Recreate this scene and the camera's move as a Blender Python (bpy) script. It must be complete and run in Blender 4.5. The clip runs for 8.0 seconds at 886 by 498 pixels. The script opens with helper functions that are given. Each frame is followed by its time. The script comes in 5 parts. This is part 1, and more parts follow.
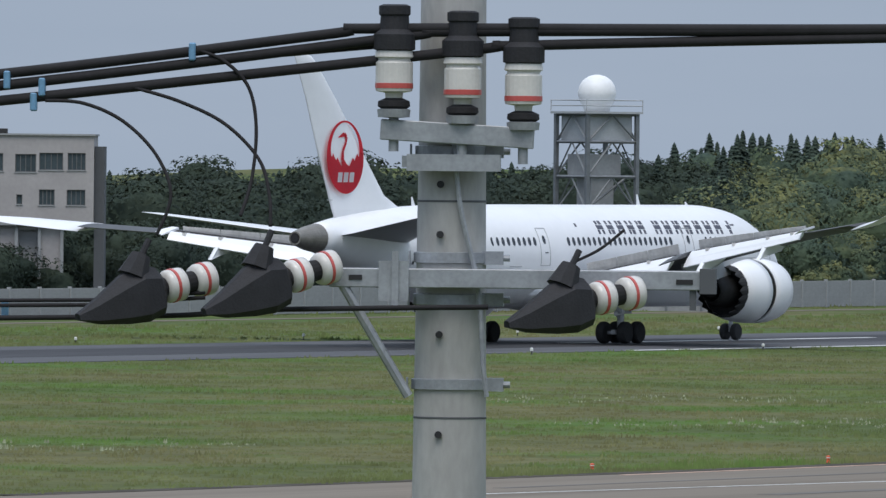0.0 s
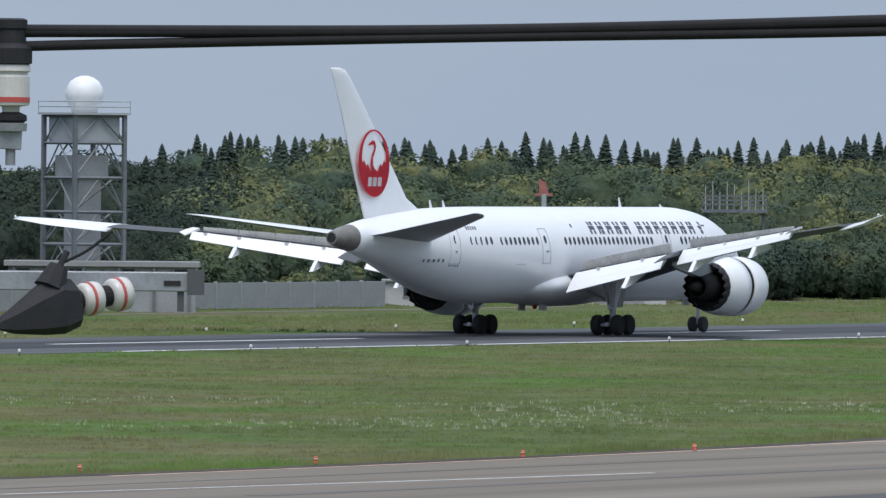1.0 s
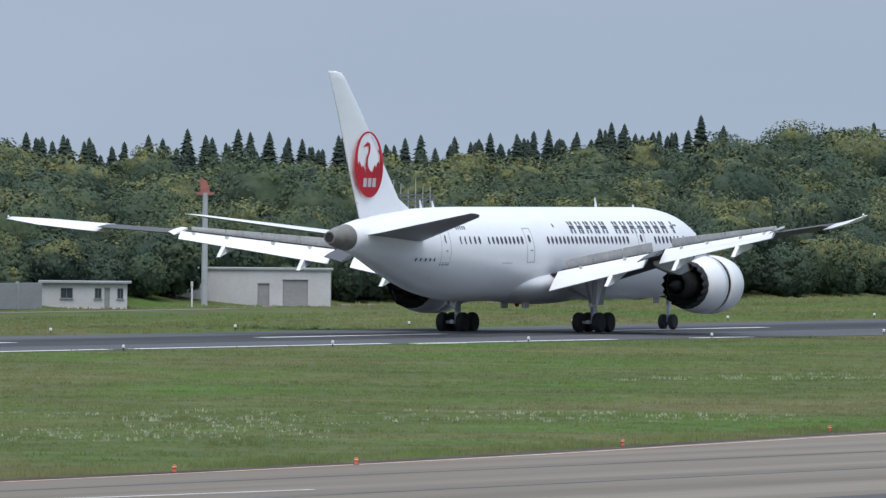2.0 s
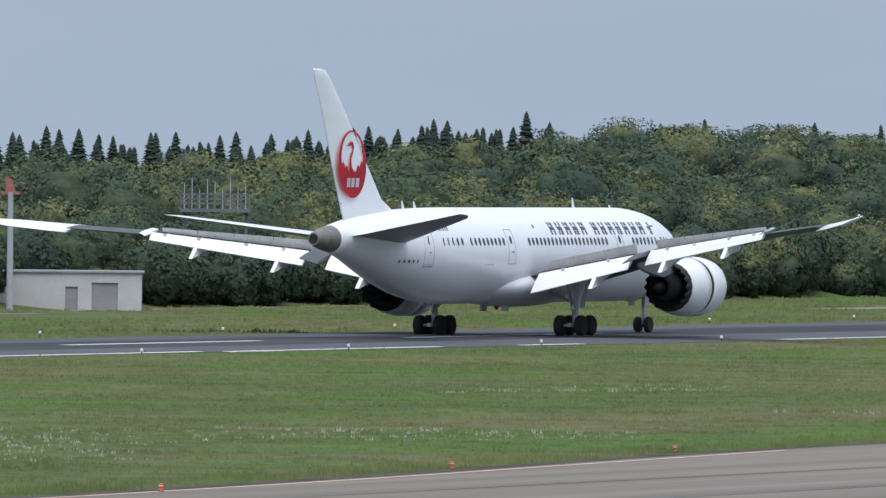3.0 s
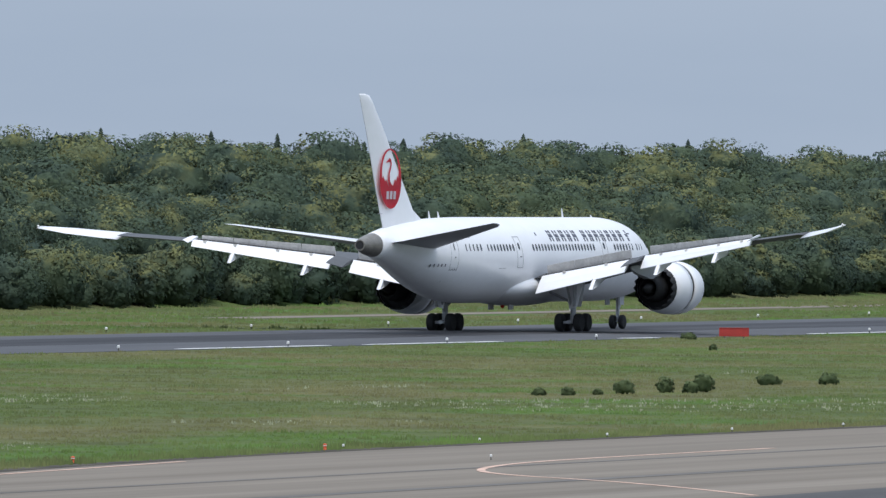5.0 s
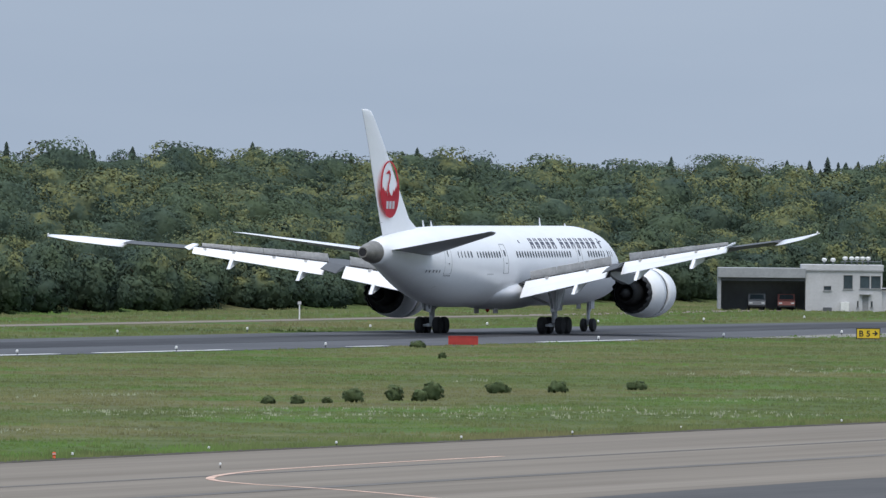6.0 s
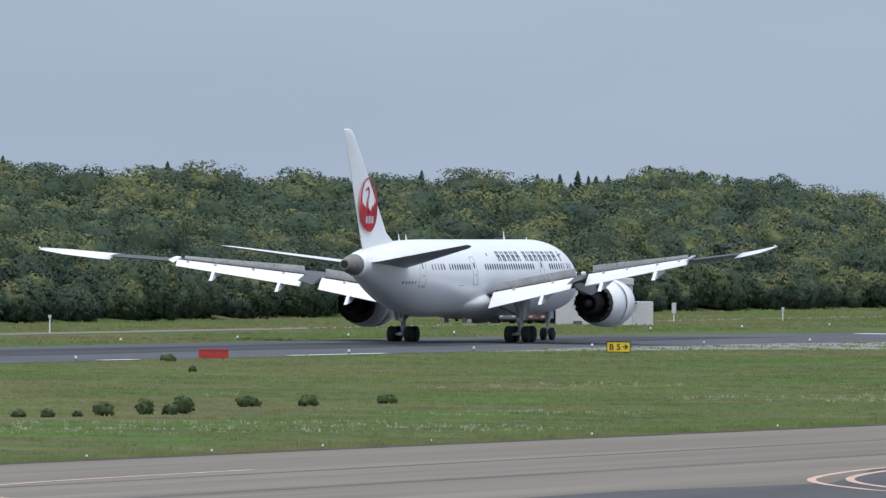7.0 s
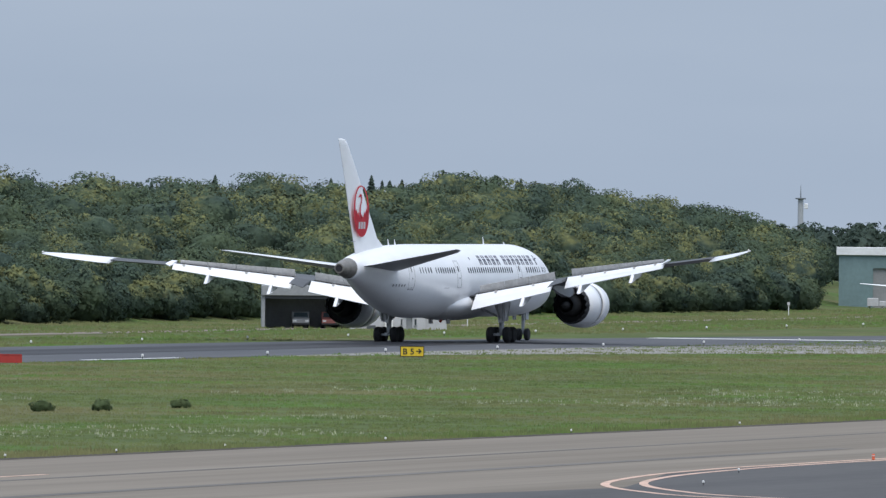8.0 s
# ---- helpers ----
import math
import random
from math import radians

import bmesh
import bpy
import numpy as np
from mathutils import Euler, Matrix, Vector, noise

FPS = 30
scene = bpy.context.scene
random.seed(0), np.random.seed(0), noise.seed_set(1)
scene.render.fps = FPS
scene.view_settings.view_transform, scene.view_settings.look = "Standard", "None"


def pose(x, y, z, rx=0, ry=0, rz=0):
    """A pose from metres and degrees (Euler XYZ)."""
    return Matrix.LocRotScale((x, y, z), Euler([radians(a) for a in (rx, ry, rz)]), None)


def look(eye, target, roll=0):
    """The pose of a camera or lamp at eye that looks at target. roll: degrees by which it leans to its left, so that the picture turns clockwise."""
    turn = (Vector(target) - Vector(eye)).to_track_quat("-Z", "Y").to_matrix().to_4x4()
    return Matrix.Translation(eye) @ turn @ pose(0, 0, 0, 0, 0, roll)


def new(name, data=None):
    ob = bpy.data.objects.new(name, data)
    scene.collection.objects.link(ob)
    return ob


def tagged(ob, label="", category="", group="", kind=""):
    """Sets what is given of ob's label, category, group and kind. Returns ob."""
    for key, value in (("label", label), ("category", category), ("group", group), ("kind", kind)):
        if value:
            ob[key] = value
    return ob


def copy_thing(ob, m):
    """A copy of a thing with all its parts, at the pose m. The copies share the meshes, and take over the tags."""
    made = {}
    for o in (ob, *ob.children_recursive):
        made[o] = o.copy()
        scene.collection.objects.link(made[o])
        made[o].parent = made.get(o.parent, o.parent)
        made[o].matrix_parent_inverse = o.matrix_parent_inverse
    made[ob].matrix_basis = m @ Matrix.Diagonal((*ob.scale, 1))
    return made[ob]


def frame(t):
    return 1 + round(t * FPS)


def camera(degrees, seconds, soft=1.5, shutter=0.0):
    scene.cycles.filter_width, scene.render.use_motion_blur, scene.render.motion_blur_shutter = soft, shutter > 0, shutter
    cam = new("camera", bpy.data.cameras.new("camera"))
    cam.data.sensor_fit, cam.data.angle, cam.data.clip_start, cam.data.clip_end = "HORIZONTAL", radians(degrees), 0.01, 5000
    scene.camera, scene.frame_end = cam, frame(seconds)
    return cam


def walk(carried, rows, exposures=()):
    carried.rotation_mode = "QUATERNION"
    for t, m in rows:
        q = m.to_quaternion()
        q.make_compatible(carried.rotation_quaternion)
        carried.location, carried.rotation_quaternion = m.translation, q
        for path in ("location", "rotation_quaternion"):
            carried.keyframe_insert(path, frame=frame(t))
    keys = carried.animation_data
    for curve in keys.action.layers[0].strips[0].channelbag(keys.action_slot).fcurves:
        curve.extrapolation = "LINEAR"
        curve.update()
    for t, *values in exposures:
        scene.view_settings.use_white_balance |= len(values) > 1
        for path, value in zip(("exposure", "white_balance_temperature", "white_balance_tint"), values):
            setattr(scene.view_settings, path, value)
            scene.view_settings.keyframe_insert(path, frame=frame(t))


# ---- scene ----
LENS = 4.0648
# seconds, bearing, tilt, aircraft nose along the runway, aircraft heading
TRACK = [
    (0.0, 28.611, -0.4345, 608.6, -1.02), (0.5, 27.444, -0.4197, 642.5, -0.72), (1.0, 26.260, -0.4068, 676.3, -0.54),
    (1.5, 25.217, -0.4002, 709.8, -0.65), (3.0, 23.906, -0.4017, 747.9, 0.07), (3.5, 22.968, -0.3879, 775.7, 0.22),
    (4.0, 22.289, -0.3752, 801.8, 0.08), (5.5, 20.545, -0.3129, 882.0, 0.48), (6.0, 19.887, -0.2849, 908.4, 0.76),
    (6.5, 19.251, -0.2602, 934.3, 0.76), (7.0, 18.742, -0.2120, 959.5, 0.78), (7.5, 18.222, -0.1901, 984.1, 0.85),
    (8.0, 17.795, -0.1821, 1008.3, 0.87)]
EYE_Z, ROLL, RUNWAY_Y = 11.0, 0.556, 314.9


def eye_at(t):
    k = 68.0 * min(1.0, max(0.0, (3.1 - t) / 1.74))
    return Vector((-k * math.cos(radians(24.5)), -k * math.sin(radians(24.5)), EYE_Z))


def glide(t, col):
    """Smooth value of a column of TRACK at any time (Hermite)."""
    T = [r[0] for r in TRACK]
    V = [r[col] for r in TRACK]
    i = max(0, min(len(T) - 2, sum(1 for a in T if a <= t) - 1))

    def slope(j):
        a, b = max(0, j - 1), min(len(T) - 1, j + 1)
        return (V[b] - V[a]) / (T[b] - T[a])
    d = T[i + 1] - T[i]
    s = (t - T[i]) / d
    return ((2 * s**3 - 3 * s**2 + 1) * V[i] + (s**3 - 2 * s**2 + s) * d * slope(i)
            + (-2 * s**3 + 3 * s**2) * V[i + 1] + (s**3 - s**2) * d * slope(i + 1))


def view_at(t):
    e, a, b = eye_at(t), radians(glide(t, 1)), radians(glide(t, 2))
    return look(e, e + Vector((math.cos(a), math.sin(a), math.tan(b))) * 100, ROLL)


cam = camera(LENS, 8.0, soft=1.4)
walk(cam, [(k / 10, view_at(k / 10)) for k in range(81)], [(0.0, 0.12), (0.5, 0.17), (1.0, 0.23), (1.5, 0.30), (3.0, 0.32), (8.0, 0.30)])

# ---- sky and sun: bright overcast ----
SUN_EL, SUN_AZ = 64.0, 205.0
world = bpy.data.worlds.new("sky")
scene.world = world
world.use_nodes = True
wn, wl = world.node_tree.nodes, world.node_tree.links
wn.clear()
w_out, w_bg = wn.new("ShaderNodeOutputWorld"), wn.new("ShaderNodeBackground")
w_sky = wn.new("ShaderNodeTexSky")
w_sky.sky_type, w_sky.sun_disc = "NISHITA", False
w_sky.sun_elevation, w_sky.sun_rotation = radians(SUN_EL), radians(90 - SUN_AZ)
w_sky.air_density, w_sky.dust_density, w_sky.ozone_density = 1.0, 2.0, 2.0
w_co, w_map, w_noise, w_ramp = (wn.new("ShaderNodeTexCoord"), wn.new("ShaderNodeMapping"), wn.new("ShaderNodeTexNoise"),
                                wn.new("ShaderNodeValToRGB"))
w_map.inputs["Scale"].default_value = (5, 5, 30)
w_noise.inputs["Scale"].default_value, w_noise.inputs["Detail"].default_value = 2.2, 4
w_ramp.color_ramp.elements[0].position, w_ramp.color_ramp.elements[0].color = 0.30, (3.03, 3.74, 4.84, 1)
w_ramp.color_ramp.elements[1].position, w_ramp.color_ramp.elements[1].color = 0.72, (3.42, 4.11, 5.18, 1)
w_mix = wn.new("ShaderNodeMixRGB")
w_mix.inputs[0].default_value = 0.93
wl.new(w_co.outputs["Generated"], w_map.inputs["Vector"])
wl.new(w_map.outputs["Vector"], w_noise.inputs["Vector"])
wl.new(w_noise.outputs["Fac"], w_ramp.inputs["Fac"])
wl.new(w_sky.outputs["Color"], w_mix.inputs[1])
wl.new(w_ramp.outputs["Color"], w_mix.inputs[2])
# an overcast vault is brighter overhead than at the horizon
w_sep, w_up, w_vault = wn.new("ShaderNodeSeparateXYZ"), wn.new("ShaderNodeMapRange"), wn.new("ShaderNodeVectorMath")
w_up.inputs["From Min"].default_value, w_up.inputs["From Max"].default_value = 0.06, 0.9
w_up.inputs["To Min"].default_value, w_up.inputs["To Max"].default_value = 1.0, 2.3
w_vault.operation = "SCALE"
wl.new(w_co.outputs["Generated"], w_sep.inputs["Vector"])
wl.new(w_sep.outputs["Z"], w_up.inputs["Value"])
wl.new(w_mix.outputs["Color"], w_vault.inputs[0])
wl.new(w_up.outputs["Result"], w_vault.inputs["Scale"])
wl.new(w_vault.outputs["Vector"], w_bg.inputs["Color"])
w_bg.inputs["Strength"].default_value = 0.1
wl.new(w_bg.outputs["Background"], w_out.inputs["Surface"])

sun = new("sun", bpy.data.lights.new("sun", "SUN"))
sun.data.energy, sun.data.angle, sun.data.color = 1.75, radians(40), (1.0, 0.93, 0.84)
sun.matrix_world = look((0, 0, 200), (-math.cos(radians(SUN_AZ)) * math.cos(radians(SUN_EL)),
                                      -math.sin(radians(SUN_AZ)) * math.cos(radians(SUN_EL)), 200 - math.sin(radians(SUN_EL))))


# ---- materials ----
def material(name, color, rough=0.6, metal=0.0, vary=0.12, scale=1.0, stretch=(1, 1, 1), fine=8.0, bump=0.0, second=None, island=0.0, per_object=0.0, depth=0.05, gloss=0.5):
    """Principled surface with variation at two scales; second: a colour mixed in by the coarse noise."""
    m = bpy.data.materials.new(name)
    m.use_nodes = True
    n, l = m.node_tree.nodes, m.node_tree.links
    b = n["Principled BSDF"]
    b.inputs["Roughness"].default_value, b.inputs["Metallic"].default_value = rough, metal
    b.inputs["Specular IOR Level"].default_value = gloss
    co, mp = n.new("ShaderNodeTexCoord"), n.new("ShaderNodeMapping")
    mp.inputs["Scale"].default_value = stretch
    l.new(co.outputs["Object"], mp.inputs["Vector"])
    coarse, grain = n.new("ShaderNodeTexNoise"), n.new("ShaderNodeTexNoise")
    for t, s, d in ((coarse, scale, 5), (grain, scale * fine, 3)):
        t.inputs["Scale"].default_value, t.inputs["Detail"].default_value = s, d
        l.new(mp.outputs["Vector"], t.inputs["Vector"])
    ramp = n.new("ShaderNodeValToRGB")
    c2 = second or tuple(min(1, c * (1 + vary)) for c in color)
    c1 = color if second else tuple(c * (1 - vary) for c in color)
    ramp.color_ramp.elements[0].position, ramp.color_ramp.elements[0].color = 0.36, (*c1, 1)
    ramp.color_ramp.elements[1].position, ramp.color_ramp.elements[1].color = 0.64, (*c2, 1)
    l.new(coarse.outputs["Fac"], ramp.inputs["Fac"])
    hsv = n.new("ShaderNodeHueSaturation")
    l.new(ramp.outputs["Color"], hsv.inputs["Color"])
    rng = n.new("ShaderNodeMapRange")
    rng.inputs["From Min"].default_value, rng.inputs["From Max"].default_value = 0.25, 0.75
    rng.inputs["To Min"].default_value, rng.inputs["To Max"].default_value = 1 - vary, 1 + vary
    l.new(grain.outputs["Fac"], rng.inputs["Value"])
    value = rng.outputs["Result"]
    for amount, src in ((island, "ShaderNodeNewGeometry"), (per_object, "ShaderNodeObjectInfo")):
        if amount:
            g = n.new(src)
            r2, mul = n.new("ShaderNodeMapRange"), n.new("ShaderNodeMath")
            r2.inputs["To Min"].default_value, r2.inputs["To Max"].default_value = 1 - amount, 1 + amount
            l.new(g.outputs["Random Per Island" if src.endswith("Geometry") else "Random"], r2.inputs["Value"])
            mul.operation = "MULTIPLY"
            l.new(value, mul.inputs[0])
            l.new(r2.outputs["Result"], mul.inputs[1])
            value = mul.outputs["Value"]
    l.new(value, hsv.inputs["Value"])
    l.new(hsv.outputs["Color"], b.inputs["Base Color"])
    if bump:
        bp = n.new("ShaderNodeBump")
        bp.inputs["Strength"].default_value, bp.inputs["Distance"].default_value = bump, depth
        l.new(grain.outputs["Fac"], bp.inputs["Height"])
        l.new(bp.outputs["Normal"], b.inputs["Normal"])
    return m


def noise_node(n, l, vec, scale, detail=3, lo=0.35, hi=0.65):
    """A noise over positions, stretched from lo..hi to 0..1."""
    t, r = n.new("ShaderNodeTexNoise"), n.new("ShaderNodeMapRange")
    t.inputs["Scale"].default_value, t.inputs["Detail"].default_value = scale, detail
    l.new(vec, t.inputs["Vector"])
    r.inputs["From Min"].default_value, r.inputs["From Max"].default_value = lo, hi
    l.new(t.outputs["Fac"], r.inputs["Value"])
    return r.outputs["Result"]


def math_node(n, l, op, a, b):
    m = n.new("ShaderNodeMath")
    m.operation = op
    for i, v in enumerate((a, b)):
        if isinstance(v, (int, float)):
            m.inputs[i].default_value = v
        else:
            l.new(v, m.inputs[i])
    return m.outputs["Value"]


def mix_node(n, l, fac, a, b):
    m = n.new("ShaderNodeMixRGB")
    l.new(fac, m.inputs[0])
    for i, v in ((1, a), (2, b)):
        if isinstance(v, tuple):
            m.inputs[i].default_value = (*v, 1)
        else:
            l.new(v, m.inputs[i])
    return m.outputs["Color"]


def leaf_material(name, dark, light, bloom, bloom_lo=0.52, through_leaf=0.42):
    """Foliage: colour by tree and by spray, some boughs in pale flower; light passes through the leaves."""
    m = bpy.data.materials.new(name)
    m.use_nodes = True
    n, l = m.node_tree.nodes, m.node_tree.links
    b = n["Principled BSDF"]
    b.inputs["Roughness"].default_value, b.inputs["Specular IOR Level"].default_value = 0.75, 0.15
    geo, info, sep = n.new("ShaderNodeNewGeometry"), n.new("ShaderNodeObjectInfo"), n.new("ShaderNodeSeparateXYZ")
    pos = geo.outputs["Position"]
    l.new(geo.outputs["Normal"], sep.inputs["Vector"])
    green = mix_node(n, l, noise_node(n, l, pos, 0.16, 3), dark, light)
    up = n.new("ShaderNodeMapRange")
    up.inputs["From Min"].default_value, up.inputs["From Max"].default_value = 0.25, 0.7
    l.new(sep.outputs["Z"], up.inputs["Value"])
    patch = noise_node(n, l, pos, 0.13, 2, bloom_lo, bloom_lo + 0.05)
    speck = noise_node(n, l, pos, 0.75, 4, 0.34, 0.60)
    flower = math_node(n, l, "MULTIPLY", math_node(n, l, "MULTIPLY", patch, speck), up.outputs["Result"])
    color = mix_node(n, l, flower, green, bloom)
    hsv = n.new("ShaderNodeHueSaturation")
    l.new(color, hsv.inputs["Color"])
    fine = math_node(n, l, "MULTIPLY", noise_node(n, l, pos, 2.4, 3), 0.24)
    tone = math_node(n, l, "ADD", fine, math_node(n, l, "MULTIPLY", geo.outputs["Random Per Island"], 0.12))
    tone = math_node(n, l, "ADD", tone, math_node(n, l, "MULTIPLY", info.outputs["Random"], 0.14))
    l.new(math_node(n, l, "ADD", tone, 0.76), hsv.inputs["Value"])
    l.new(hsv.outputs["Color"], b.inputs["Base Color"])
    thin, blend, out = n.new("ShaderNodeBsdfTranslucent"), n.new("ShaderNodeMixShader"), n["Material Output"]
    l.new(hsv.outputs["Color"], thin.inputs["Color"])
    blend.inputs[0].default_value = through_leaf
    l.new(b.outputs["BSDF"], blend.inputs[1])
    l.new(thin.outputs["BSDF"], blend.inputs[2])
    l.new(blend.outputs["Shader"], out.inputs["Surface"])
    return m


def grass_material(name, lift=1.0):
    """Unmown grass: green, fresh and straw-brown patches at three scales, the same for sheet and blades."""
    m = bpy.data.materials.new(name)
    m.use_nodes = True
    n, l = m.node_tree.nodes, m.node_tree.links
    b = n["Principled BSDF"]
    b.inputs["Roughness"].default_value, b.inputs["Specular IOR Level"].default_value = 0.9, 0.04
    geo = n.new("ShaderNodeNewGeometry")
    pos = geo.outputs["Position"]
    green, fresh, straw = ((0.082, 0.108, 0.041), (0.076, 0.128, 0.035), (0.118, 0.118, 0.057))
    base = mix_node(n, l, noise_node(n, l, pos, 0.028, 3, 0.40, 0.62), tuple(c * lift for c in green), tuple(c * lift for c in straw))
    base = mix_node(n, l, noise_node(n, l, pos, 0.060, 4, 0.50, 0.66), base, tuple(c * lift for c in fresh))
    base = mix_node(n, l, noise_node(n, l, pos, 0.30, 4, 0.56, 0.84), base, tuple(c * lift for c in straw))
    hsv = n.new("ShaderNodeHueSaturation")
    l.new(base, hsv.inputs["Color"])
    tone = math_node(n, l, "ADD", math_node(n, l, "MULTIPLY", noise_node(n, l, pos, 1.3, 3, 0.3, 0.7), 0.34), math_node(n, l, "MULTIPLY", noise_node(n, l, pos, 0.17, 3, 0.3, 0.7), 0.38))
    tone = math_node(n, l, "ADD", tone, math_node(n, l, "MULTIPLY", geo.outputs["Random Per Island"], 0.14))
    l.new(math_node(n, l, "ADD", tone, 0.56), hsv.inputs["Value"])
    l.new(hsv.outputs["Color"], b.inputs["Base Color"])
    return m


M = {}
M["grass"] = grass_material("grass")
M["blade"] = grass_material("grass_blade", 1.08)
M["soil"] = material("taxiway_edge_soil", (0.055, 0.050, 0.042), 0.95, 0, 0.25, 0.4, second=(0.095, 0.086, 0.070), fine=6, gloss=0.1)
M["clover"] = material("clover_bloom", (0.17, 0.19, 0.115), 0.8, 0, 0.2, 2, island=0.3)
M["asphalt"] = material("runway_asphalt", (0.080, 0.082, 0.090), 0.85, 0, 0.12, 0.08, gloss=0.15, stretch=(0.4, 2.5, 1), second=(0.10, 0.102, 0.108), fine=20, bump=0.2)
M["tyre_marks"] = material("runway_rubber", (0.035, 0.035, 0.038), 0.8, 0, 0.25, 0.05, gloss=0.15, stretch=(0.3, 4, 1), second=(0.06, 0.06, 0.065), fine=10)
M["concrete"] = material("taxiway_concrete", (0.160, 0.138, 0.112), 0.9, 0, 0.09, 0.05, gloss=0.1, stretch=(0.10, 4.5, 1), second=(0.226, 0.197, 0.163), fine=9, bump=0.15)
M["pale_concrete"] = material("exit_concrete", (0.215, 0.205, 0.190), 0.9, 0, 0.08, 0.06, gloss=0.1, stretch=(0.2, 2.5, 1), second=(0.26, 0.25, 0.235), fine=9)
M["shoulder"] = material("dark_asphalt", (0.082, 0.080, 0.080), 0.9, 0, 0.1, 0.06, gloss=0.12, stretch=(0.3, 3, 1), second=(0.098, 0.095, 0.094), fine=12, bump=0.2)
M["line_white"] = material("white_marking", (0.70, 0.70, 0.68), 0.7, 0, 0.12, 0.5, fine=6)
M["seam_grey"] = material("joint_grey", (0.125, 0.118, 0.110), 0.9, 0, 0.15, 0.2, stretch=(0.2, 3, 1), second=(0.16, 0.15, 0.138), fine=8, gloss=0.1)
M["line_edge"] = material("worn_edge_marking", (0.56, 0.37, 0.28), 0.7, 0, 0.15, 0.5, fine=6)
M["white_paint"] = material("aircraft_white", (0.80, 0.81, 0.83), 0.28, 0, 0.02, 0.3, fine=6)
M["grey_paint"] = material("aircraft_grey", (0.60, 0.585, 0.57), 0.5, 0, 0.12, 0.8, fine=6)
M["wing_grey"] = material("wing_grey", (0.085, 0.09, 0.098), 0.7, 0, 0.06, 0.5, fine=6)
M["stab_grey"] = material("stabiliser_grey", (0.42, 0.43, 0.45), 0.4, 0, 0.05, 0.5, fine=6)
# grey deepened to carry the shade under the tailplane
M["tail_shade_grey"] = material("tailplane_grey", (0.20, 0.205, 0.22), 0.42, 0, 0.05, 0.5, fine=6)
M["dark"] = material("dark_recess", (0.02, 0.02, 0.022), 0.8, 0, 0.1, 1)
M["exhaust"] = material("heat_stained_metal", (0.022, 0.021, 0.021), 0.7, 0.3, 0.25, 1.5, fine=5)
M["cone_metal"] = material("tailcone_metal", (0.24, 0.225, 0.20), 0.45, 0.5, 0.12, 1.5, fine=5)
M["steel"] = material("gear_steel", (0.45, 0.46, 0.48), 0.45, 0.4, 0.1, 3)
M["rubber"] = material("tyre_rubber", (0.018, 0.018, 0.019), 0.85, 0, 0.15, 4, bump=0.1)
M["rim"] = material("wheel_rim", (0.35, 0.35, 0.36), 0.4, 0.6, 0.1, 4)
M["red"] = material("livery_red", (0.70, 0.02, 0.045), 0.35, 0, 0.04, 1)
M["ink"] = material("livery_charcoal", (0.06, 0.06, 0.085), 0.4, 0, 0.05, 1)
M["pane"] = material("cabin_window", (0.02, 0.025, 0.035), 0.15, 0, 0.1, 1)
M["seam"] = material("panel_seam", (0.42, 0.43, 0.45), 0.5, 0, 0.05, 2)
M["beacon"] = material("red_lens", (0.7, 0.03, 0.02), 0.2, 0, 0.05, 2)
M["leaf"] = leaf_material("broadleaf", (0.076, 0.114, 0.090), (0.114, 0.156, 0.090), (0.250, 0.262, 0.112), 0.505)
M["dark_leaf"] = leaf_material("evergreen_broadleaf", (0.044, 0.064, 0.052), (0.060, 0.082, 0.058), (0.060, 0.082, 0.058))
M["bush"] = leaf_material("bush_leaves", (0.115, 0.160, 0.072), (0.145, 0.190, 0.088), (0.15, 0.19, 0.09))
M["needle"] = leaf_material("conifer_needles", (0.050, 0.074, 0.060), (0.066, 0.092, 0.070), (0.066, 0.092, 0.070), through_leaf=0.25)
M["bark"] = material("bark", (0.10, 0.08, 0.06), 0.9, 0, 0.25, 2, stretch=(1, 1, 0.3), bump=0.4)
M["pole"] = material("pole_concrete", (0.34, 0.335, 0.325), 0.85, 0, 0.10, 2.5, stretch=(1, 1, 0.35), fine=9, bump=0.12, second=(0.42, 0.415, 0.40))
M["galv"] = material("galvanised_steel", (0.33, 0.345, 0.365), 0.5, 0.35, 0.12, 6, fine=6)
M["porcelain"] = material("glazed_porcelain", (0.62, 0.60, 0.57), 0.18, 0, 0.04, 6)
M["band_red"] = material("insulator_band", (0.50, 0.09, 0.08), 0.3, 0, 0.05, 6)
M["black_rubber"] = material("cable_sheath", (0.012, 0.011, 0.013), 0.85, 0, 0.2, 5, fine=6)
M["cover"] = material("insulating_cover", (0.014, 0.014, 0.017), 0.75, 0, 0.2, 8, bump=0.1)
M["tie"] = material("blue_tie", (0.13, 0.27, 0.42), 0.5, 0, 0.1, 9)
M["facade"] = material("beige_render", (0.37, 0.350, 0.350), 0.85, 0, 0.06, 0.4, fine=9)
M["hut_wall"] = material("white_render", (0.49, 0.49, 0.50), 0.85, 0, 0.06, 0.5, fine=9)
M["roof_grey"] = material("flat_roof", (0.30, 0.31, 0.32), 0.8, 0, 0.08, 0.5)
M["glass"] = material("dull_window_glass", (0.05, 0.07, 0.08), 0.12, 0, 0.15, 0.6)
M["frame"] = material("window_frame", (0.16, 0.16, 0.16), 0.5, 0.2, 0.1, 3)
M["fence"] = material("blast_fence", (0.27, 0.275, 0.28), 0.8, 0, 0.08, 0.3, stretch=(1, 1, 2), fine=10)
M["tower_steel"] = material("tower_steel", (0.17, 0.185, 0.20), 0.6, 0.3, 0.1, 1.5)
M["tower_panel"] = material("tower_panel", (0.38, 0.40, 0.42), 0.7, 0, 0.06, 0.8)
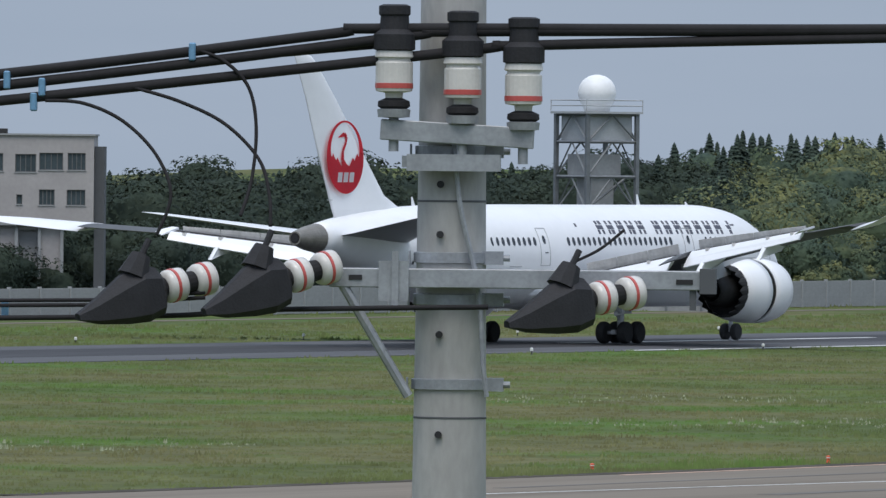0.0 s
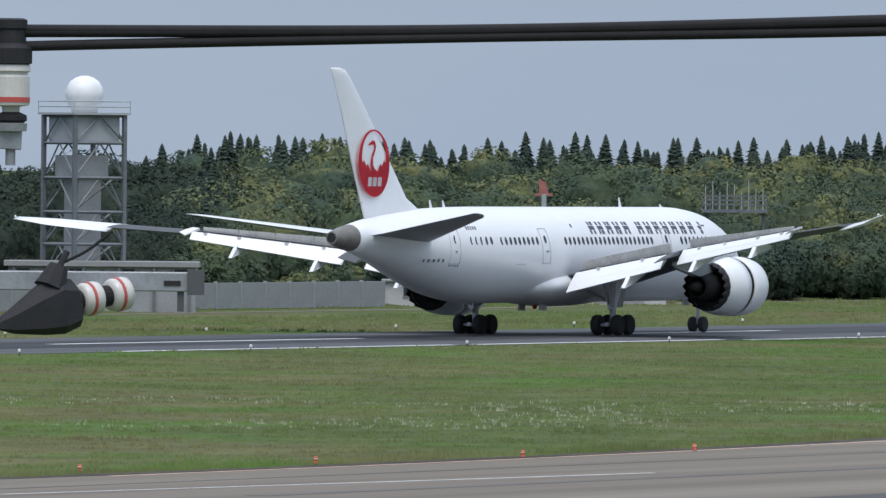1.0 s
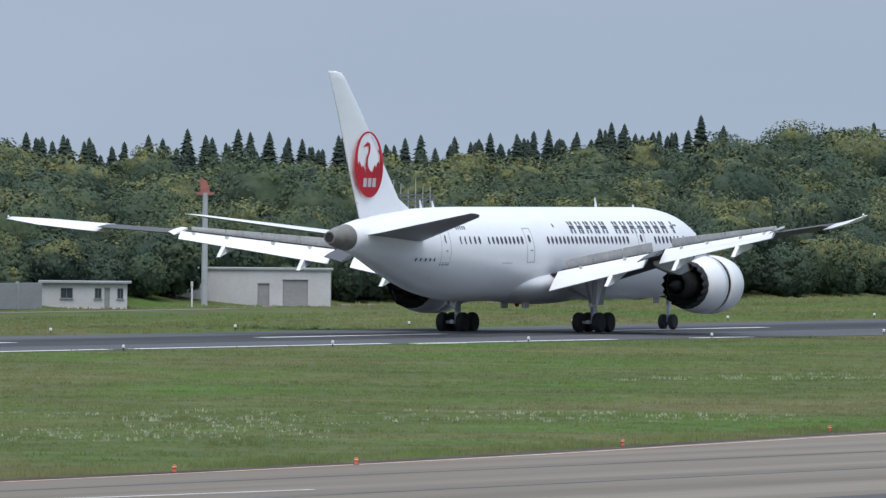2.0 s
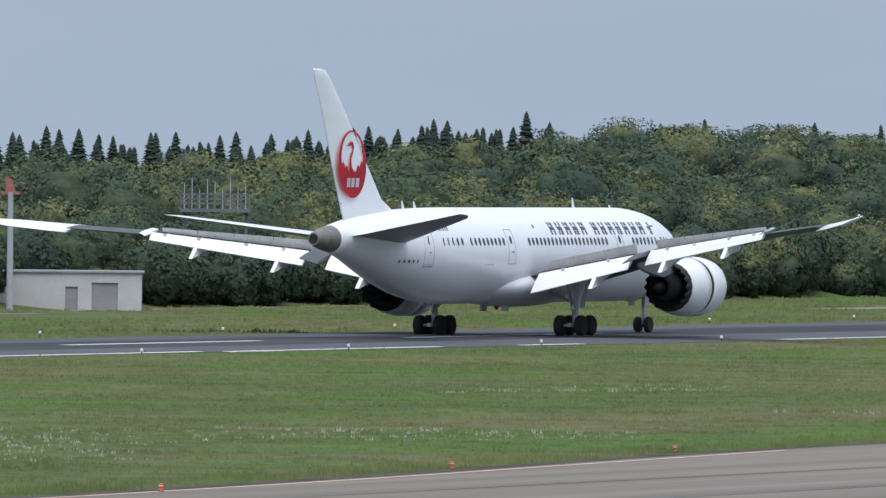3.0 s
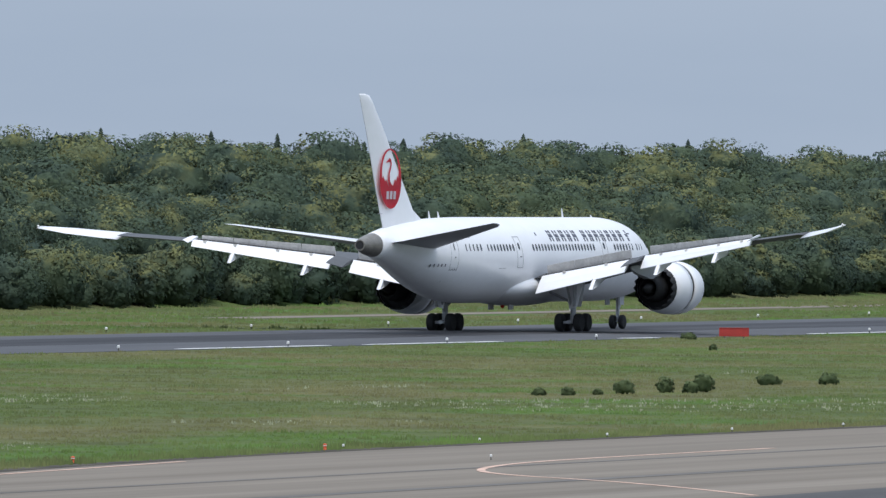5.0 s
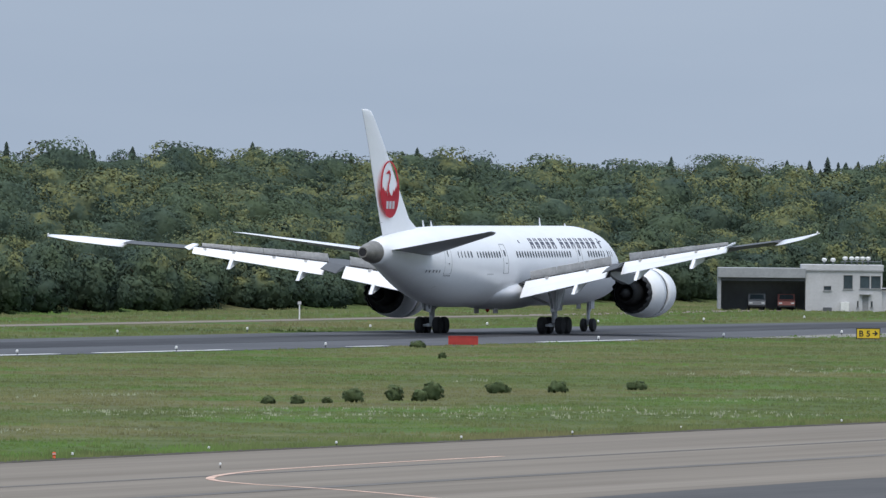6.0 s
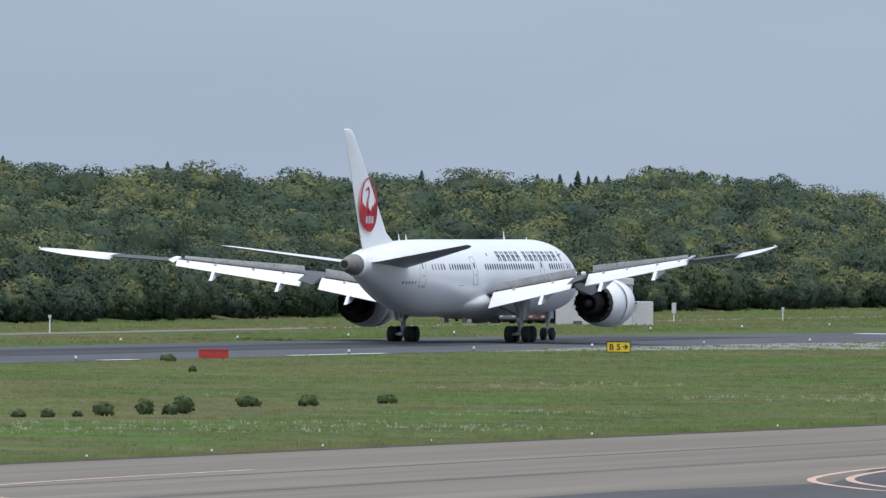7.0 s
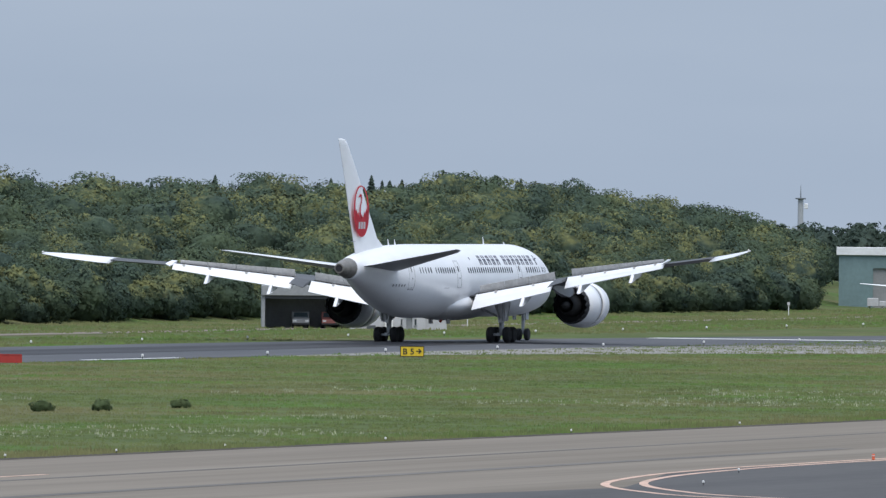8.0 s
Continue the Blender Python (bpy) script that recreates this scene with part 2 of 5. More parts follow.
M["radome"] = material("radome_white", (0.78, 0.79, 0.80), 0.5, 0, 0.04, 1.0, fine=3)
M["mast_red"] = material("mast_red", (0.36, 0.13, 0.11), 0.6, 0, 0.1, 2)
M["box_red"] = material("faded_red_board", (0.38, 0.035, 0.028), 0.6, 0, 0.08, 2)
M["sign_yellow"] = material("sign_yellow", (0.75, 0.52, 0.03), 0.5, 0, 0.04, 2)
M["sign_black"] = material("sign_black", (0.02, 0.02, 0.02), 0.6, 0, 0.05, 2)
M["orange"] = material("marker_orange", (0.72, 0.12, 0.045), 0.6, 0, 0.08, 4)
M["lamp_white"] = material("lamp_housing", (0.72, 0.72, 0.70), 0.4, 0, 0.06, 4)
M["hangar"] = material("teal_cladding", (0.16, 0.24, 0.25), 0.7, 0, 0.08, 0.3)


# ---- mesh tools ----
def part(name, bm, mat, parent=None, label="", smooth=False):
    """One mesh object from a bmesh, under a thing or a part."""
    me = bpy.data.meshes.new(name)
    bm.to_mesh(me)
    bm.free()
    me.materials.append(mat)
    if smooth:
        me.polygons.foreach_set("use_smooth", [True] * len(me.polygons))
    ob = new(name, me)
    if parent:
        ob.parent = parent
    return tagged(ob, label)


def share(ob, m, parent=None):
    """Another object on the same mesh."""
    o = new(ob.name.split(".")[0], ob.data)
    o.parent = parent or ob.parent
    o.matrix_basis = m
    return o


def array_mesh(name, verts, faces, mat, normals=None):
    """A large mesh from arrays; all faces have the same number of corners."""
    me = bpy.data.meshes.new(name)
    verts, faces = np.asarray(verts, np.float32), np.array(faces, np.int32)
    k = faces.shape[1]
    if normals is not None:
        # wind every leaf and blade so that its front lies towards the open field
        p = verts[faces]
        back = np.cross(p[:, 1] - p[:, 0], p[:, 2] - p[:, 0]) @ np.array((-0.91, -0.40, 0.12)) < 0
        faces[back] = faces[back][:, ::-1]
    me.vertices.add(len(verts))
    me.vertices.foreach_set("co", verts.ravel())
    me.loops.add(faces.size)
    me.loops.foreach_set("vertex_index", faces.ravel())
    me.polygons.add(len(faces))
    me.polygons.foreach_set("loop_start", np.arange(0, faces.size, k, dtype=np.int32))
    me.update(calc_edges=True)
    me.materials.append(mat)
    if normals is not None:
        me.normals_split_custom_set_from_vertices(np.asarray(normals, np.float32))
    return me


def box(bm, x0, y0, z0, x1, y1, z1, m=None, bevel=0.0):
    g = bmesh.ops.create_cube(bm, size=1)["verts"]
    bmesh.ops.transform(bm, matrix=Matrix.Translation(((x0 + x1) / 2, (y0 + y1) / 2, (z0 + z1) / 2))
                        @ Matrix.Diagonal((x1 - x0, y1 - y0, z1 - z0, 1)), verts=g)
    if bevel:
        es = list({e for v in g for e in v.link_edges})
        r = bmesh.ops.bevel(bm, geom=es, offset=bevel, segments=1, affect="EDGES")
        g = list({v for f in r["faces"] for v in f.verts} | {v for v in g if v.is_valid})
    if m is not None:
        bmesh.ops.transform(bm, matrix=m, verts=g)
    return bm


def boxes(*args, bevel=0.0):
    bm = bmesh.new()
    for a in args:
        box(bm, *a, bevel=bevel)
    return bm


def rod(bm, a, b, r, r2=None, n=8):
    """A round bar from a to b."""
    a, b = Vector(a), Vector(b)
    d = b - a
    m = Matrix.Translation((a + b) / 2) @ d.to_track_quat("Z", "Y").to_matrix().to_4x4()
    bmesh.ops.create_cone(bm, cap_ends=True, segments=n, radius1=r, radius2=r if r2 is None else r2, depth=d.length, matrix=m)
    return bm


def rods(items, r, n=6):
    bm = bmesh.new()
    for a, b in items:
        rod(bm, a, b, r, n=n)
    return bm


def loft(rings, close=True, caps=True):
    """Skin over rings of equal length."""
    bm = bmesh.new()
    rows = [[bm.verts.new(p) for p in ring] for ring in rings]
    n = len(rows[0])
    for a, b in zip(rows, rows[1:]):
        for i in range(n if close else n - 1):
            bm.faces.new((a[i], a[(i + 1) % n], b[(i + 1) % n], b[i]))
    if caps:
        bm.faces.new(list(reversed(rows[0])))
        bm.faces.new(rows[-1])
    bmesh.ops.recalc_face_normals(bm, faces=bm.faces)
    return bm


def lathe(profile, axis="Z", n=24, m=None, wave=None):
    """A body of rotation from (radius, along) pairs."""
    rings = []
    for r, h in profile:
        ring = []
        for i in range(n):
            a = 2 * math.pi * i / n
            c, s = r * math.cos(a), r * math.sin(a)
            ring.append((c, s, h) if axis == "Z" else (h, c, s))
        rings.append(ring)
    bm = loft(rings)
    if m is not None:
        bmesh.ops.transform(bm, matrix=m, verts=bm.verts)
    return bm


def prism(outline, y0, y1, axis="Y"):
    """Extrude an outline of (x, z) pairs between y0 and y1."""
    return loft([[(x, y0, z) for x, z in outline], [(x, y1, z) for x, z in outline]])


def spline(points, step=10):
    out = []
    P = [points[0], *points, points[-1]]
    for i in range(1, len(P) - 2):
        p0, p1, p2, p3 = (Vector(P[i + k]) for k in (-1, 0, 1, 2))
        for j in range(step):
            t = j / step
            out.append(0.5 * (2 * p1 + (p2 - p0) * t + (2 * p0 - 5 * p1 + 4 * p2 - p3) * t * t + (3 * p1 - p0 - 3 * p2 + p3) * t**3))
    out.append(Vector(points[-1]))
    return out


def tube(points, r, n=8):
    """A round cable along points."""
    rings = []
    for i, p in enumerate(points):
        d = (points[min(i + 1, len(points) - 1)] - points[max(i - 1, 0)]).normalized()
        q = d.to_track_quat("Z", "Y")
        rings.append([p + q @ Vector((r * math.cos(2 * math.pi * k / n), r * math.sin(2 * math.pi * k / n), 0)) for k in range(n)])
    return loft(rings)


def empty(name, m, label, category, group=""):
    ob = new(name)
    ob.matrix_basis = m
    return tagged(ob, label, category, group)


def along(xs, ys, v):
    return float(np.interp(v, xs, ys))


# ---- ground: one sheet, level on the airfield, rising under the wood ----
def crest(x):
    """Height of the wood's top line along the runway direction, as it stands over a row 390 m away."""
    return along([600, 687, 712, 722, 740, 749, 776, 790, 813, 837, 854, 869, 884, 897, 916, 935, 950, 965, 983, 1001, 1019, 1035, 1065, 1076, 1102, 1124, 1152, 1173, 1188, 1216, 1244, 1259, 1277, 1290, 1309, 1320, 1342, 1356, 1375],
                 [9.6, 9.7, 9.7, 10.2, 11.5, 12.2, 12.3, 11.9, 12.3, 12.1, 12.5, 13.0, 13.5, 13.9, 14.2, 14.5, 14.2, 14.3, 13.8, 14.2, 14.5, 14.3, 14.0, 13.6, 13.7, 13.3, 14.0, 13.4, 13.7, 14.1, 14.0, 13.6, 13.1, 12.4, 11.5, 10.6, 9.8, 8.6, 6.5], x)


def hill(x, y):
    rise = max(0.0, min(1.0, (y - 391) / 50.0))
    x = x * 390 / max(y, 390)
    edge = max(0.0, min(1.0, (1368 - x) / 40.0))
    low = 1.2 * along([725, 750, 885, 915], [0, 1, 1, 0], x)
    return max(0.0, crest(x) - 4.95 - low) * rise ** 0.75 * edge if y > 391 else 0.0


def build_ground():
    xs = sorted({-2500, -1500, -800, -300, 0, 200, 300, *range(400, 1640, 12), 1700, 2000, 2600, 3600})
    ys = sorted({-1500, -600, -200, 0, 60, *range(100, 400, 20), 389, *range(392, 446, 6), 460, 500, 600, 800, 1200, 1800, 2600})
    verts = [(x, y, hill(x, min(y, 446)) if y < 700 else 0.0) for y in ys for x in xs]
    w = len(xs)
    faces = [(j * w + i, j * w + i + 1, (j + 1) * w + i + 1, (j + 1) * w + i) for j in range(len(ys) - 1) for i in range(w - 1)]
    tagged(new("ground", array_mesh("ground", verts, faces, M["grass"])), "mown airfield grass sheet rising into a wooded slope", "ground", kind="structure")


def strip(name, pts, z, mat, label, category):
    """A flat paved sheet, 6 cm thick, from an outline of (x, y)."""
    bm = loft([[(x, y, z - 0.06) for x, y in pts], [(x, y, z) for x, y in pts]])
    return tagged(part(name, bm, mat), label, category, kind="structure")


build_ground()
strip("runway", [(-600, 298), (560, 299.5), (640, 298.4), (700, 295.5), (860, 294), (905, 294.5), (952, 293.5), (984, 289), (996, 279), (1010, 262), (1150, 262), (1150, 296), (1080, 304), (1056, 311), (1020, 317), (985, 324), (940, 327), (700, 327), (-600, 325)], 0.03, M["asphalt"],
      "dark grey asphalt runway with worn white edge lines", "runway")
strip("runway_wear", [(-500, 308), (1000, 308), (985, 320), (-500, 321)], 0.036, M["tyre_marks"], "rubber-darkened centre of the runway", "runway")
strip("exit_taxiway", [(872, 293.4), (893, 290), (911, 283), (929, 274.5), (943, 266), (960, 255), (1012, 255), (997.5, 279), (985.5, 290), (953, 294.8), (905, 296.0)], 0.036, M["pale_concrete"],
      "pale concrete exit leaving the runway past a sign", "taxiway")
strip("taxiway", [(-400, 60), (2500, 60), (2500, 180), (640, 180.5), (520, 182.5), (470, 183), (435, 181.5), (400, 177.5), (365, 174.3), (330, 173), (250, 174), (-400, 176)], 0.02, M["concrete"],
      "pale concrete taxiway with long streaks beside the grass", "taxiway")
for a, b, y in ((562, 604, 299.6), (607, 641, 299.2), (643, 672, 298.0), (683, 691, 297.0), (722, 746, 296.2), (753, 776, 295.8), (800, 806, 295.6), (838, 858, 295.3)):
    strip("edge_marking", [(a, y), (b, y - 0.3), (b, y + 0.5), (a, y + 0.8)], 0.042, M["line_white"], "worn white runway edge line", "marking")
for a, b in ((582, 622), (656, 683), (705, 735)):
    strip("centre_marking", [(a, 314.5), (b, 314.5), (b, 315.3), (a, 315.3)], 0.044, M["line_white"], "white dash of the runway centre line", "marking")
strip("cross_marking", [(1033, 290), (1036.5, 290), (1036.5, 313), (1033, 313)], 0.044, M["line_white"], "white line across the far end of the runway", "marking")


# ---- wood on the slope ----
def sphere_arrays(level=1):
    bm = bmesh.new()
    bmesh.ops.create_icosphere(bm, subdivisions=level, radius=1)
    v = np.array([x.co[:] for x in bm.verts])
    f = np.array([[x.index for x in p.verts] for p in bm.faces])
    bm.free()
    return v, f


BALL_V, BALL_F = sphere_arrays(3)
rng = np.random.default_rng(7)


def crown_arrays(r, h, n=30, leaves=78, size=0.16):
    """Inner mass (triangles) and leaf sprays (triangles) of one uneven crown of radius r and height h standing on 0."""
    half, mid = np.array((r * 0.74, r * 0.74, h * 0.43)), np.array((0, 0, h * 0.47))
    wob = 1 + 0.13 * np.sin(BALL_V @ rng.normal(0, 3, 3) + rng.uniform(0, 6)) + 0.09 * np.sin(BALL_V @ rng.normal(0, 7, 3))
    cv = BALL_V * wob[:, None] * half * 0.90 + mid
    lv, ln = [], []
    turn = rng.uniform(0, 6.28)
    for i in range(n):
        u = 1 - 1.75 * (i + 0.5) / n + rng.uniform(-0.06, 0.06)
        a = turn + 2.39996 * i + rng.uniform(-0.35, 0.35)
        w = math.sqrt(max(0.0, 1 - u * u))
        out = np.array((w * math.cos(a), w * math.sin(a), u))
        q = r * rng.uniform(0.20, 0.42)
        c0 = mid + out * half * rng.uniform(0.84, 1.06)
        d = rng.normal(0, 1, (leaves, 3)) + out * 0.55
        d /= np.linalg.norm(d, axis=1)[:, None]
        c = c0 + d * q * rng.uniform(0.60, 1.10, (leaves, 1)) * (1.15, 1.15, 0.66)
        nrm = d + rng.normal(0, 0.30, (leaves, 3)) + (0, 0, 0.35)
        nrm /= np.linalg.norm(nrm, axis=1)[:, None]
        e = np.cross(nrm, rng.normal(0, 1, (leaves, 3)))
        e /= np.linalg.norm(e, axis=1)[:, None]
        b = np.cross(nrm, e)
        s = size * rng.uniform(0.55, 1.35, (leaves, 1))
        lv.append(np.stack([c - e * s, c + e * s, c + b * s * 1.3], 1))
        soft = d * 0.40 + out * 0.80 + rng.normal(0, 0.08, (leaves, 3)) + (0, 0, 0.10)
        ln.append(np.repeat(soft / np.linalg.norm(soft, axis=1)[:, None], 3, 0).reshape(-1, 3, 3))
    return cv, BALL_F, np.concatenate(lv), np.concatenate(ln)


def crown_meshes(name, r, h, leaf="leaf", **kw):
    v, f, q, m = crown_arrays(r, h, **kw)
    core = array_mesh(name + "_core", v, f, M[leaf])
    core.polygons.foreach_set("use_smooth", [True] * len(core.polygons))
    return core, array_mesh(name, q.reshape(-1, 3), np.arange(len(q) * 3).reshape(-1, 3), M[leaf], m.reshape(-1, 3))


def tree_proto(r, h, label, **kw):
    core, leaves = crown_meshes("crown", r, h, **kw)
    ob = empty("tree", pose(0, 0, -60), label, "tree", "broadleaf trees at the edge of the wood")
    bm = bmesh.new()
    rod(bm, (0, 0, -0.8), (0.1, 0, h * 0.55), r * 0.09, r * 0.04, 8)
    for a in (0.3, 1.7, 2.9, 4.2, 5.4):
        rod(bm, (0.05, 0, h * 0.3), (r * 0.6 * math.cos(a), r * 0.6 * math.sin(a), h * 0.68), r * 0.035, r * 0.012, 6)
    part("trunk", bm, M["bark"], ob)
    c = new("crown", leaves)
    c.parent = ob
    k = new("inner_foliage", core)
    k.parent = c
    return ob


ROWS = [(391.0, 2.0, 3.2, 3.4), (394.0, 2.6, 4.0, 4.1), (398.5, 3.0, 4.3, 4.9), (404.5, 3.4, 4.6, 5.6), (412.0, 3.8, 4.9, 6.2), (421.0, 4.2, 5.2, 6.9), (431.0, 4.5, 5.6, 7.2), (440.0, 4.0, 5.6, 5.8)]


def plant_wood():
    protos = [tree_proto(2.1, 3.6, "dense broadleaf tree with dark green foliage to the ground"),
              tree_proto(2.4, 4.2, "broad green tree with an uneven billowing crown"),
              tree_proto(2.7, 4.6, "broadleaf tree with paler flowering boughs on its crown"),
              tree_proto(1.8, 3.9, "slender broadleaf tree with a ragged green crown")]
    variants = [crown_arrays(1.0, 1.55, size=0.043) for _ in range(7)]
    stands, count = {"leaf": [[], [], [], [], 0], "dark_leaf": [[], [], [], [], 0]}, 0
    for j, (y0, r, h, step) in enumerate(ROWS):
        x = 640.0 * y0 / 391
        while x < 1355 * y0 / 390:
            px, py = x + random.uniform(-1.6, 1.6), y0 + random.uniform(-2.0, 2.0) * (1 if 0 < j < 7 else 0.5)
            sc = random.uniform(0.72, 1.30) if j < 6 else random.uniform(0.75, 1.08)
            x += step
            if px > 1350 * py / 390:
                continue
            z = hill(px, py)
            if (px < 735 and j < 1) or (772 < px < 830 and j == 0):
                continue
            dark = px * 390 / py < 744 + random.uniform(-4, 4)
            if j < 2 and count < 300 and not dark and random.random() < 0.9:
                copy_thing(protos[count % 4], pose(px, py, z - 0.15, 0, 0, random.uniform(-45, 45)) @ Matrix.Diagonal((sc, sc, sc * random.uniform(0.85, 1.15), 1)))
                count += 1
                continue
            stand = stands["dark_leaf" if dark else "leaf"]
            v, f, q, nr = variants[int(rng.integers(7))]
            a = rng.uniform(0, 6.28)
            turn = np.array([[math.cos(a), math.sin(a), 0], [-math.sin(a), math.cos(a), 0], [0, 0, 1]])
            size = np.array((1, 1, h / (1.55 * r) * random.uniform(0.85, 1.2))) * r * sc
            stand[0].append((v @ turn) * size + (px, py, z - 0.2))
            stand[1].append(f + stand[4])
            stand[4] += len(v)
            stand[2].append((q.reshape(-1, 3) @ turn) * size + (px, py, z - 0.2))
            stand[3].append(nr.reshape(-1, 3) @ turn)
    for mat, (cv, cf, ql, qn, _) in stands.items():
        q = np.concatenate(ql)
        name, label = (("woodland", "dense broadleaf wood with pale flowering crowns on a low slope") if mat == "leaf" else
                       ("dark_woodland", "dark evergreen wood behind the radar tower and offices"))
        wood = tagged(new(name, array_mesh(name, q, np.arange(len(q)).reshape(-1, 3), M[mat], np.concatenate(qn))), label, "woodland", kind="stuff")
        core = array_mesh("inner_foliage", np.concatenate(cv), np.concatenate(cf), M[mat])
        core.polygons.foreach_set("use_smooth", [True] * len(core.polygons))
        c = new("inner_foliage", core)
        c.parent = wood
        tagged(c, kind="stuff")
    for p in protos:
        for o in (*p.children_recursive, p):
            bpy.data.objects.remove(o)


def conifer_proto(h, r, label):
    """A conifer: tapered trunk and drooping boughs."""
    ob = empty("conifer", pose(0, 0, 0), label, "conifer", "conifers on the crest of the wood")
    part("trunk", rod(bmesh.new(), (0, 0, -0.5), (0, 0, h * 0.97), r * 0.10, 0.02, 6), M["bark"], ob)
    tris, nrm = [], []
    k = 0
    z = h * 0.08
    while z < h * 0.98:
        t = z / h
        reach = r * (1 - t) ** 0.8 * rng.uniform(0.75, 1.15) + 0.08
        m = 5 + int(6 * (1 - t))
        for i in range(m):
            a = 2.4 * k + i * 2 * math.pi / m + rng.uniform(-0.3, 0.3)
            L = reach * rng.uniform(0.7, 1.15)
            d = np.array([math.cos(a), math.sin(a), 0.0])
            s = np.array([-math.sin(a), math.cos(a), 0.0])
            base, tip = np.array([0, 0, z]), d * L + (0, 0, z - L * rng.uniform(0.15, 0.5))
            w = 0.16 + L * 0.26
            mid = (base + tip) / 2 + (0, 0, 0.10)
            tris += [[base + (0, 0, 0.22), mid - s * w - (0, 0, 0.2), tip], [base + (0, 0, 0.22), tip, mid + s * w - (0, 0, 0.2)]]
            nrm += [d + (0, 0, 0.6)] * 6
        z += h * 0.033
        k += 1
    t = np.array(tris)
    me = array_mesh("crown", t.reshape(-1, 3), np.arange(len(t) * 3).reshape(-1, 3), M["needle"], np.array(nrm))
    new("crown", me).parent = ob
    return ob


def plant_conifers():
    protos = [conifer_proto(6.0, 2.0, "tall dark conifer with a pointed crown"), conifer_proto(5.4, 1.7, "slim dark conifer with drooping boughs"),
              conifer_proto(5.0, 2.1, "broad dark conifer with a ragged top")]
    spots = []
    x = 842.0
    while x < 1020:
        spots.append((x, 443 + random.uniform(-2, 3), random.choice((0.1, -0.2, -0.6))))
        x += random.uniform(0.5, 1.5)
    while x < 1515:
        spots.append((x, 444 + random.uniform(-2, 3), -0.3))
        x += random.uniform(3, 12) if not 1335 < x < 1432 else random.uniform(1.6, 4)
    x = 740.0
    while x < 842:
        spots.append((x, 446 + random.uniform(-2, 4), -0.6))
        x += random.uniform(1.6, 3.4)
    for k in range(46):
        py = random.uniform(400, 440)
        px = random.uniform(706, 750) * py / 390
        spots.append((px, py, -0.2 - (441 - py) * 0.13))
    for i, (px, py, dz) in enumerate(spots):
        s = random.uniform(0.8, 1.12)
        z = 11 + (crest(px * 390 / py) - 11) * py / 390 + 0.35 + dz - 5.5 * s + random.uniform(-0.8, 0.5)
        copy_thing(protos[i % 3], pose(px, py, z, 0, 0, random.uniform(-40, 40)) @ Matrix.Diagonal((s, s, s, 1)))
    for p in protos:
        for o in (*p.children_recursive, p):
            bpy.data.objects.remove(o)


plant_wood()
plant_conifers()


# ---- grass ----
def grass_field(name, x0, x1, y0, y1, density, h, seed, label, mat="blade", w=0.06, test=None):
    g = np.random.default_rng(seed)
    n = int((x1 - x0) * (y1 - y0) * density)
    p = np.stack([g.uniform(x0, x1, n), g.uniform(y0, y1, n)], 1)
    if test is not None:
        p = p[test(p[:, 0], p[:, 1])]
        n = len(p)
    hh = h * g.uniform(0.45, 1.25, (n, 1)) * (1 + 0.35 * np.sin(p[:, :1] * 0.35 + np.sin(p[:, 1:] * 0.21) * 2))
    tris = []
    for k in range(4):
        c = p + g.normal(0, 0.16, (n, 2))
        a = g.uniform(-0.5, 0.5, n) - 1.18
        d = np.stack([np.cos(a), np.sin(a)], 1) * w * g.uniform(0.7, 1.8, (n, 1))
        lean = g.normal(0, 0.018, (n, 2)) + (0.032, 0.014)
        z = np.zeros((n, 1)) + 0.0
        tris.append(np.stack([np.hstack([c - d, z]), np.hstack([c + d, z]), np.hstack([c + lean, hh * g.uniform(0.6, 1.1, (n, 1))])], 1))
    t = np.concatenate(tris)
    ob = new(name, array_mesh(name, t.reshape(-1, 3), np.arange(len(t) * 3).reshape(-1, 3), M[mat], np.tile((-0.60, -0.29, 0.75), (len(t) * 3, 1))))
    return tagged(ob, label, "grass", kind="stuff")


def grass_line(x):
    return np.interp(x, [200, 330, 365, 400, 435, 470, 520, 640, 900], [174, 173, 174.3, 177.5, 181.5, 183, 182.5, 180.5, 180])


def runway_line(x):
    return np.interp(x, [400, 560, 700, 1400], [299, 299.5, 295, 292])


grass_field("grass", 270, 1100, 172, 300, 0.9, 0.13, 3, "rough green grass between taxiway and runway", w=0.04,
            test=lambda x, y: (y > grass_line(x) + 0.4) & (y < runway_line(x) - 0.3) & (x > 1.45 * y + 10) & (x < 3.6 * y + 60))
grass_field("grass", 480, 1400, 328, 391, 0.5, 0.20, 4, "longer green grass on the far side of the runway", w=0.06, test=lambda x, y: (x > 1.35 * y + 60) & ~((x > 878) & (x < 1012) & (y > 349) & (y < 361.5)) & ~((x < 800) & (y > 366) & (y < 383)))
grass_field("grass", 300, 720, 172, 187, 5.0, 0.26, 8, "taller tufts of grass along the taxiway edge", test=lambda x, y: (y > grass_line(x) + 0.5) & (y < grass_line(x) + 3.0), w=0.035)
grass_field("clover", 330, 800, 184, 240, 0.22, 0.15, 5, "patches of white clover in bloom among grass", "clover", 0.035,
            test=lambda x, y: (np.sin(x * 0.045 + 1) + np.sin(y * 0.16) + np.sin(x * 0.11 + y * 0.07)) > 0.9)


def bush_at(x, y, r, h):
    core, leaves = crown_meshes("bush", r, h, leaf="bush", n=13, leaves=46, size=0.075)
    ob = new("bush", leaves)
    ob.matrix_basis = pose(x, y, -0.1, 0, 0, random.uniform(-40, 40))
    c = new("inner_foliage", core)
    c.parent = ob
    tagged(ob, "low dark green bush standing in rough grass", "bush", "bushes in the grass")


